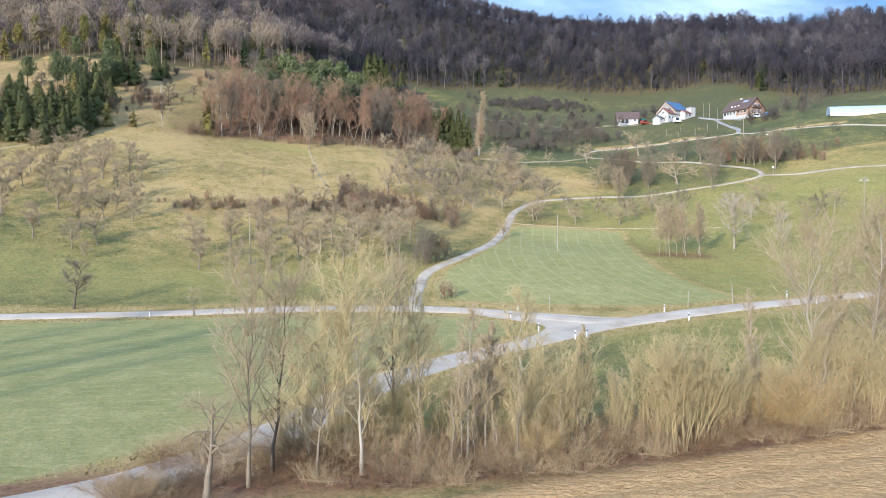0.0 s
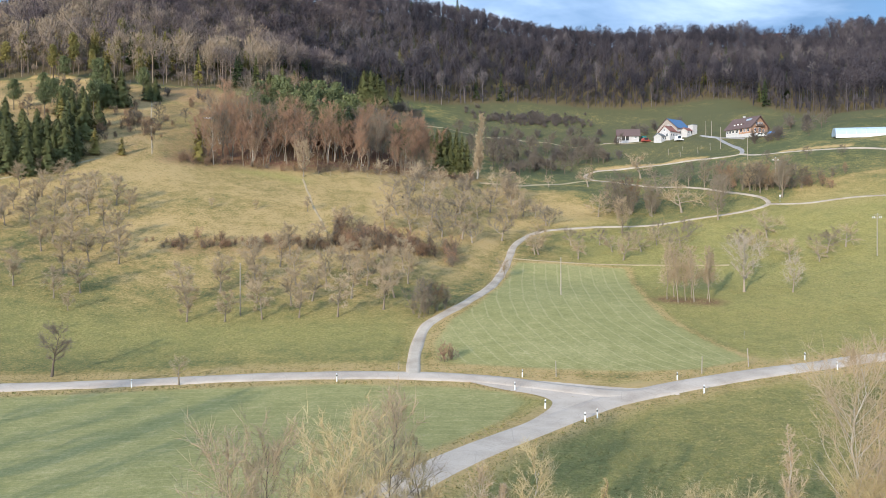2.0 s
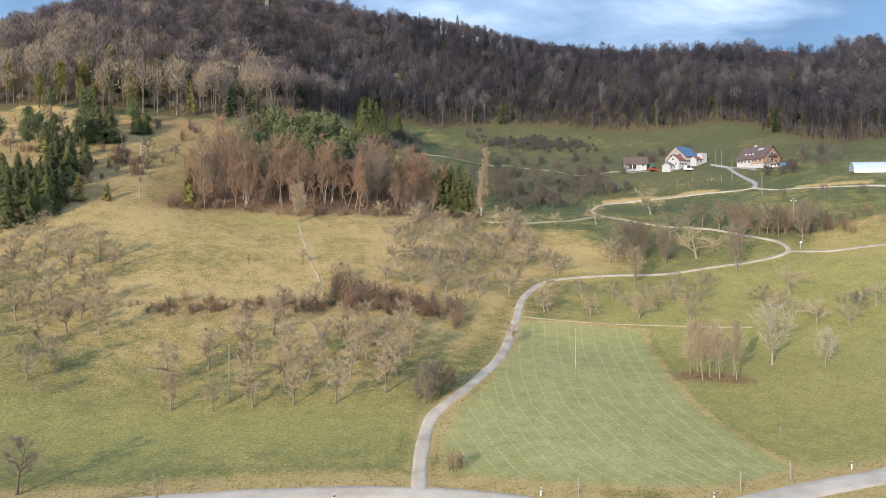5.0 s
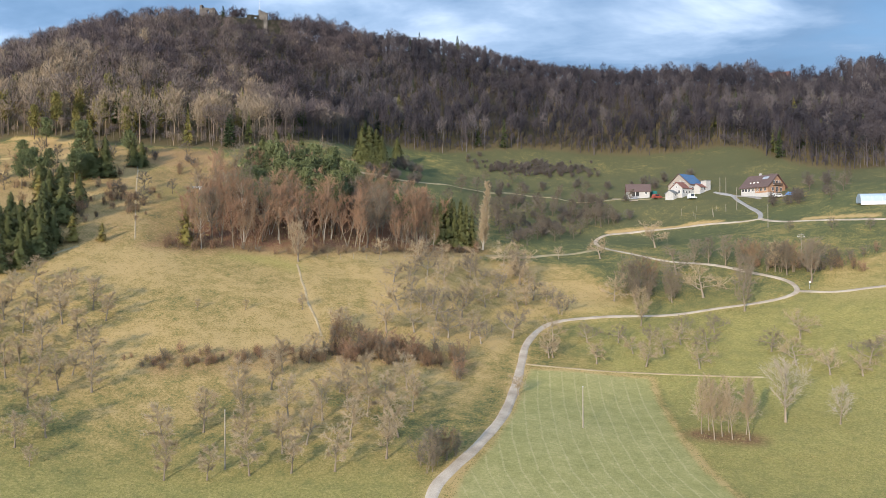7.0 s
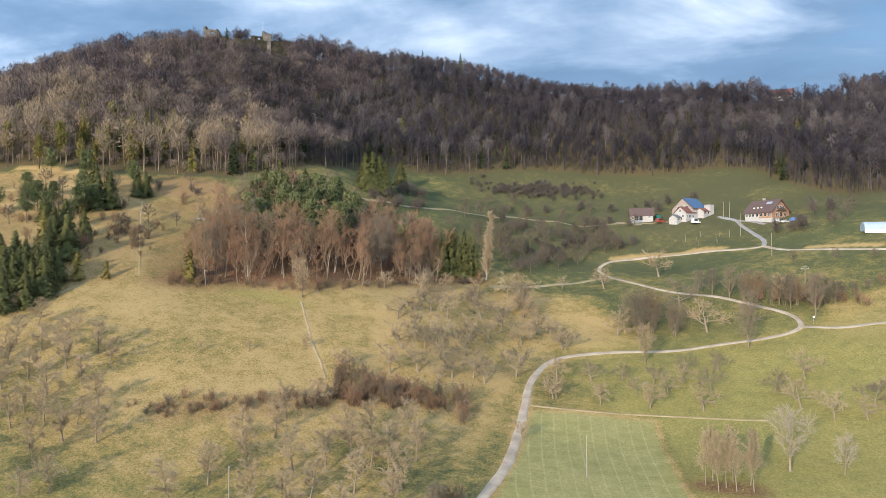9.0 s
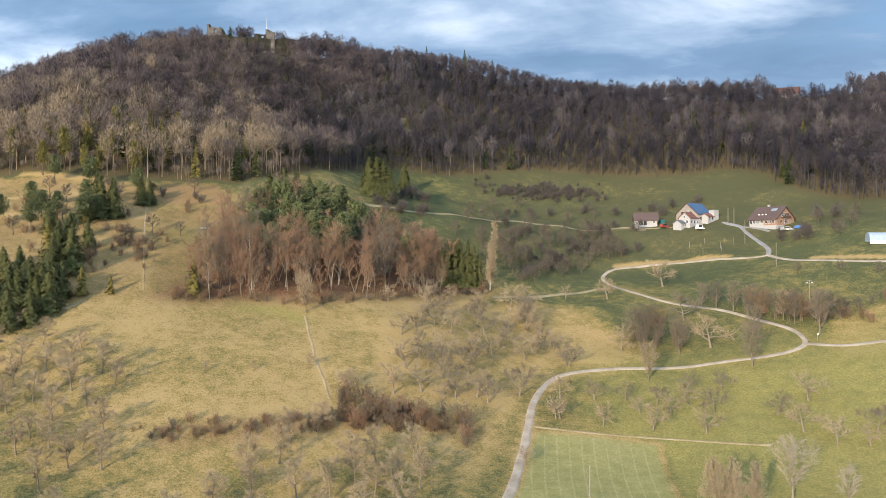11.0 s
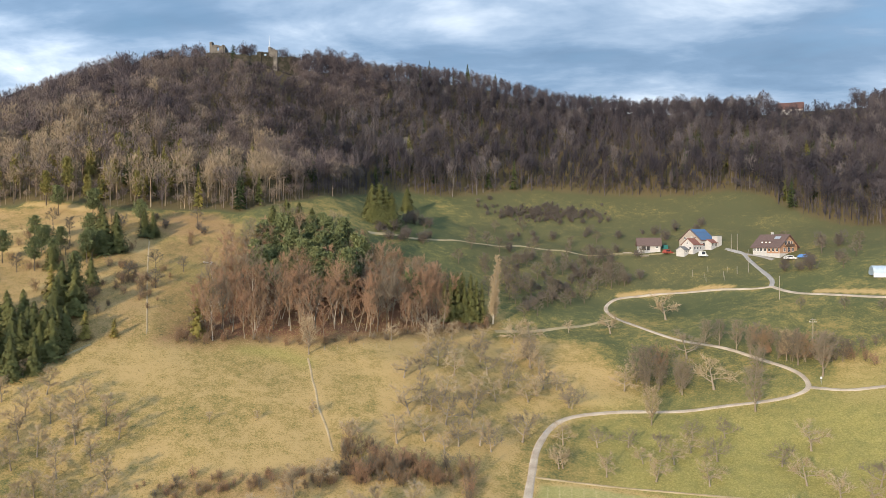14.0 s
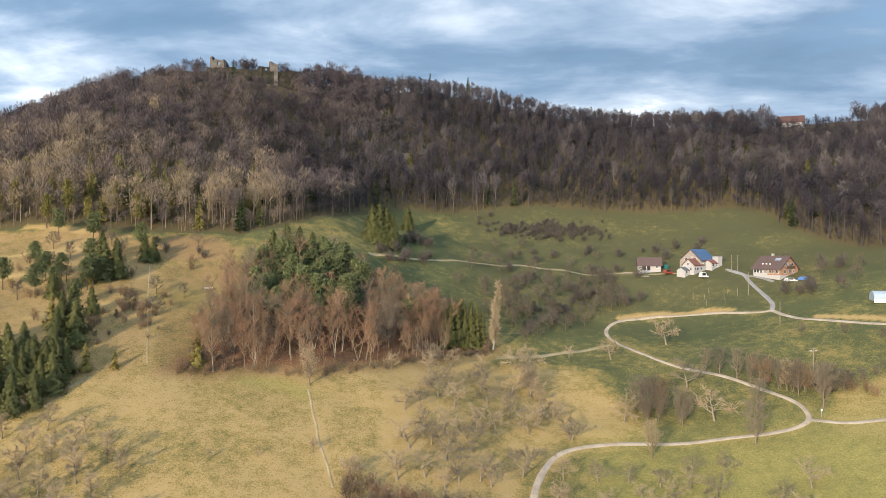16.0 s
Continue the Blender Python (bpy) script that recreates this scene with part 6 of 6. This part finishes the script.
ruin_wall("retaining_wall", "pale retaining wall of a forest road", -20, 424.5, 6, 427, 1.1, 0.6, RUIN, 13, 0.12)


def outcrop(x, y, w, h, seed):
    rng = random.Random(seed)
    bm = bmesh.new()
    bmesh.ops.create_icosphere(bm, subdivisions=3, radius=1.0)
    for v in bm.verts:
        k = 1 + 0.45 * noise.noise(v.co * 1.7 + Vector((seed, 0, 0))) + 0.15 * noise.noise(v.co * 5)
        v.co = Vector((v.co.x * w * k, v.co.y * w * 0.6 * k, v.co.z * h * k))
    root = bm_mesh("rock", bm, ROCK)
    ob = tagged(new("rock", root), "pale limestone outcrop on the wooded slope", "rock", "outcrops")
    ob.location = (x, y, float(land(x, y)) + h * 0.25)
    ob.rotation_euler = (0, 0, rng.uniform(0, 6))


for k, (x, y, w, h) in enumerate([(-62, 390, 3.2, 1.8), (-58.5, 391, 2, 1.4), (-123, 321, 4, 1.2), (-118, 319, 3, 1.0), (-60, 405, 1.4, 1.6)]):
    outcrop(x, y, w, h, k + 1)


# ---- roadside and farm small things ----
def utility_pole(x, y, h, arm=False, label="weathered wooden utility pole on the meadow"):
    root = thing("utility_pole", label, "pole", "utility poles")
    v, f = tubes([((0, 0, -0.5), (0, 0, h), 0.11, 0.075)], 10)
    under("post", mesh_from("post", v, f, POLEWOOD, True), root)
    v, f = tubes([((0, 0, h), (0, 0, h + 0.12), 0.12, 0.02)], 10)
    under("cap", mesh_from("cap", v, f, METAL, True), root)
    if arm:
        under("crossarm", boxes("crossarm", [(-1.1, -0.07, h - 0.9, 1.1, 0.07, h - 0.75), (-0.8, -0.07, h - 0.25, 0.8, 0.07, h - 0.12)], POLEWOOD), root)
        for u in (-1.0, -0.6, 0.6, 1.0):
            under("insulator", boxes("insulator", [(u - 0.06, -0.06, h - 0.75, u + 0.06, 0.06, h - 0.5)], WHITE, 0.02), root)
    stand(root, x, y, turn=0.2)


for (x, y, h, arm) in ((-33.2, 143.9, 8.6, False), (22, 160.8, 6.8, False), (89.4, 177.6, 8.6, True), (102.4, 311.8, 7.8, False), (100.7, 280.3, 7.0, False), (96.1, 246.3, 6.2, True), (104.2, 334.3, 6.0, False), (106.2, 333.6, 6.0, False)):
    utility_pole(x, y, h, arm)

post = thing("delineator_post", "white plastic road marker post with a black band", "marker post", "road marker posts")
under("shaft", prism("shaft", [(-0.06, -0.2), (0.06, -0.2), (0.06, 0.98), (-0.06, 1.06)], -0.075, 0.075, WHITE), post)
under("band", prism("band", [(-0.064, 0.68), (0.064, 0.70), (0.064, 0.86), (-0.064, 0.92)], -0.079, 0.079, BLACK), post)
under("reflector", boxes("reflector", [(-0.03, -0.072, 0.72, 0.03, -0.066, 0.84)], METAL), post)
plant([(post, 1.0)], [(x, y, 1.0) for x, y in ((-38.8, 110.6), (-13.5, 112.6), (10.2, 114.0), (8.8, 109.0), (29.6, 111.9), (31.2, 106.2), (49.4, 120.2), (51.2, 114.6), (11.6, 101.6), (15.2, 96.2), (16.8, 97.6), (70, 118.6), (72, 124.5))], 51, 0.03)
stake = thing("wooden_stake", "weathered wooden stake at the field edge", "stake", "stakes")
v, f = tubes([((0, 0, -0.2), (0.03, 0, 1.5), 0.05, 0.04)], 7)
under("shaft", mesh_from("shaft", v, f, POLEWOOD, True), stake)
v, f = tubes([((0.03, 0, 1.5), (0.03, 0, 1.56), 0.04, 0.01)], 7)
under("tip", mesh_from("tip", v, f, POLEWOOD, True), stake)
STAKES = [(33.5, 114.4, 2.2), (40.6, 117.2, 2.4), (45.5, 132.3, 1.2), (14.6, 114.2, 2.0), (-5.9, 117.5, 1.2), (85, 318, 2.4), (88, 314.5, 1.8), (91, 320, 2), (94, 312, 2.2), (96.5, 316, 1.8), (93, 308, 1.6), (99, 313, 2.6), (87, 309, 1.8)]
STAKES += [(-33 + 3.2 * k, 231 + 1.2 * k, 1.3) for k in range(6)] + [(-75.5 - 1.7 * k, 225 + 4.95 * k, 1.2) for k in range(12)]
plant([(stake, 1.5)], STAKES, 53, 0.08)

sign = thing("signpost", "small white sign on a thin post at the hairpin", "sign")
v, f = tubes([((0, 0, -0.3), (0, 0, 1.9), 0.04, 0.04)], 8)
under("post", mesh_from("post", v, f, METAL, True), sign)
under("plate", boxes("plate", [(-0.3, -0.06, 1.4, 0.3, -0.035, 1.9)], WHITE, 0.01), sign)
stand(sign, 88.6, 224.6, turn=0.3)
trough = thing("feeding_trough", "pale feeding trough on the meadow", "trough")
under("tub", prism("tub", [(-0.4, 0.25), (0.4, 0.25), (0.55, 0.75), (0.42, 0.75), (0.3, 0.4), (-0.3, 0.4), (-0.42, 0.75), (-0.55, 0.75)], -1.3, 1.3, METAL), trough)
for u in (-1.0, 1.0):
    under("leg", boxes("leg", [(u - 0.06, -0.4, -0.2, u + 0.06, 0.4, 0.26)], METAL), trough)
stand(trough, -73.1, 269.3, turn=-0.2)


def vehicle(name, label, x, y, turn, L, W, H, mat, category):
    """A parked car: body with a cabin, windows and wheels."""
    root = thing(name, label, category)
    hl, hw = L / 2, W / 2
    pr = [(-hl, 0.35), (hl, 0.35), (hl, 0.75), (hl * 0.5, 0.9), (hl * 0.25, H), (-hl * 0.75, H), (-hl, 0.85)]
    body = under("body", prism("body", pr, -hw, hw, mat, "y"), root)
    for s in (-1, 1):
        under("side_window", boxes("side_window", [(-hl * 0.7, s * hw - 0.01, 0.95, hl * 0.22, s * hw + 0.01, H - 0.12)], PANE), body)
    for u in (-0.6, 0.62):
        for s in (-1, 1):
            v, f = tubes([((u * hl, s * hw - 0.1, 0.32), (u * hl, s * hw + 0.08, 0.32), 0.32, 0.32)], 14)
            under("wheel", mesh_from("wheel", v, f, BLACK, True), root)
    stand(root, x, y, turn=turn)


vehicle("car", "white parked car in front of the timber house", 117.6, 313.2, 0.1, 4.3, 1.8, 1.5, WHITE, "car")
vehicle("camper", "white camper parked below the farmhouse", 92.6, 330.6, 0.2, 3.0, 2.0, 2.1, WHITE, "camper")
vehicle("farm_trailer", "red farm trailer beside the shed", 82.6, 342.2, 0.3, 3.6, 2.0, 1.7, RED, "trailer")
tarp = thing("tarpaulin_heap", "blue tarpaulin over a low heap beside the car", "tarpaulin")
under("cover", prism("cover", [(-1.5, -0.2), (1.5, -0.2), (1.1, 0.5), (0.2, 0.9), (-0.8, 0.75)], -1.3, 1.3, BLUE), tarp)
under("weight", boxes("weight", [(-0.3, -0.3, 0.7, 0.2, 0.2, 0.98)], DARKWOOD, 0.04), tarp)
stand(tarp, 121.6, 312.4, turn=0.5)
bin_ob = thing("water_container", "dark teal water container beside the shed", "container")
under("body", boxes("body", [(-1.0, -0.7, -0.2, 1.0, 0.7, 1.5)], TEAL, 0.12), bin_ob)
under("lid", boxes("lid", [(-0.35, -0.35, 1.5, 0.35, 0.35, 1.62)], BLACK, 0.04), bin_ob)
stand(bin_ob, 83.4, 349.2, turn=0.1)
planks = thing("plank_stack", "low stack of pale planks in the grass", "planks")
for k in range(4):
    under("plank", boxes("plank", [(-1.6, -0.5 + 0.27 * k, 0.0, 1.6, -0.26 + 0.27 * k, 0.3 + 0.05 * (k % 2))], POLEWOOD), planks)
stand(planks, 68.5, 349, turn=0.1)
stand(copy_thing(planks, Matrix.Identity(4)), 73.5, 341.5, turn=-0.1)


# ---- grass: loose tufts over the nearer meadows ----
def tufts(name, count, seed, y0, y1, size, label):
    """Short blades in tufts, green or straw as the sward below."""
    rng = np.random.default_rng(seed)
    y = y0 + (y1 - y0) * rng.random(count) ** 0.75
    x = (rng.random(count) * 2 - 1) * (0.56 * y + 8)
    road = np.minimum.reduce([near(MAIN_ROAD, x, y) - 2.2, near(LEFT_ROAD, x, y) - 1.8, near(TRACK, x, y) - 1.4])
    keep = (road > 0) & (near([(-26, 42), (-10, 48), (8, 50), (28, 56), (60, 64)], x, y) > 5) & ~inside(PLOUGH, x, y) & ~inside(CROP, x, y) & ~inside(LOWER_CROP, x, y) & ~inside([(6, 93), (24, 104), (32, 111), (2, 114.5), (9, 108), (12, 104)], x, y)
    x, y, road = x[keep], y[keep], road[keep]
    z = land(x, y)
    n = len(x)
    h = size * rng.uniform(0.4, 1.4, n) * (1 + 0.3 * (road < 2))
    a = rng.uniform(0, 2 * np.pi, n)
    w = h * rng.uniform(0.6, 1.5, n)
    lean = rng.normal(size=(n, 2)) * h[:, None] * 0.6
    v = np.stack([np.stack([x - np.cos(a) * w, y - np.sin(a) * w, z - 0.03], -1), np.stack([x + np.cos(a) * w, y + np.sin(a) * w, z - 0.03], -1), np.stack([x + lean[:, 0], y + lean[:, 1], z + h], -1)], 1).reshape(-1, 3)
    me = mesh_from(name, v, np.arange(3 * n).reshape(-1, 3), TUFT)
    dry = np.clip(0.36 + 0.17 * rng.normal(size=n) + 0.18 * np.clip((y - 140) / 60, 0, 1) * (x < 15), 0.02, 0.98)
    me.attributes.new("tone", "FLOAT", "POINT").data.foreach_set("value", np.repeat(dry, 3).astype(np.float32))
    return tagged(new(name, me), label, "grass", kind="stuff")


tufts("grass_near", 170000, 61, 44, 150, 0.085, "short winter grass, green mixed with straw")
tufts("grass_slope", 170000, 62, 140, 262, 0.11, "dry tufted grass on the meadow slope")
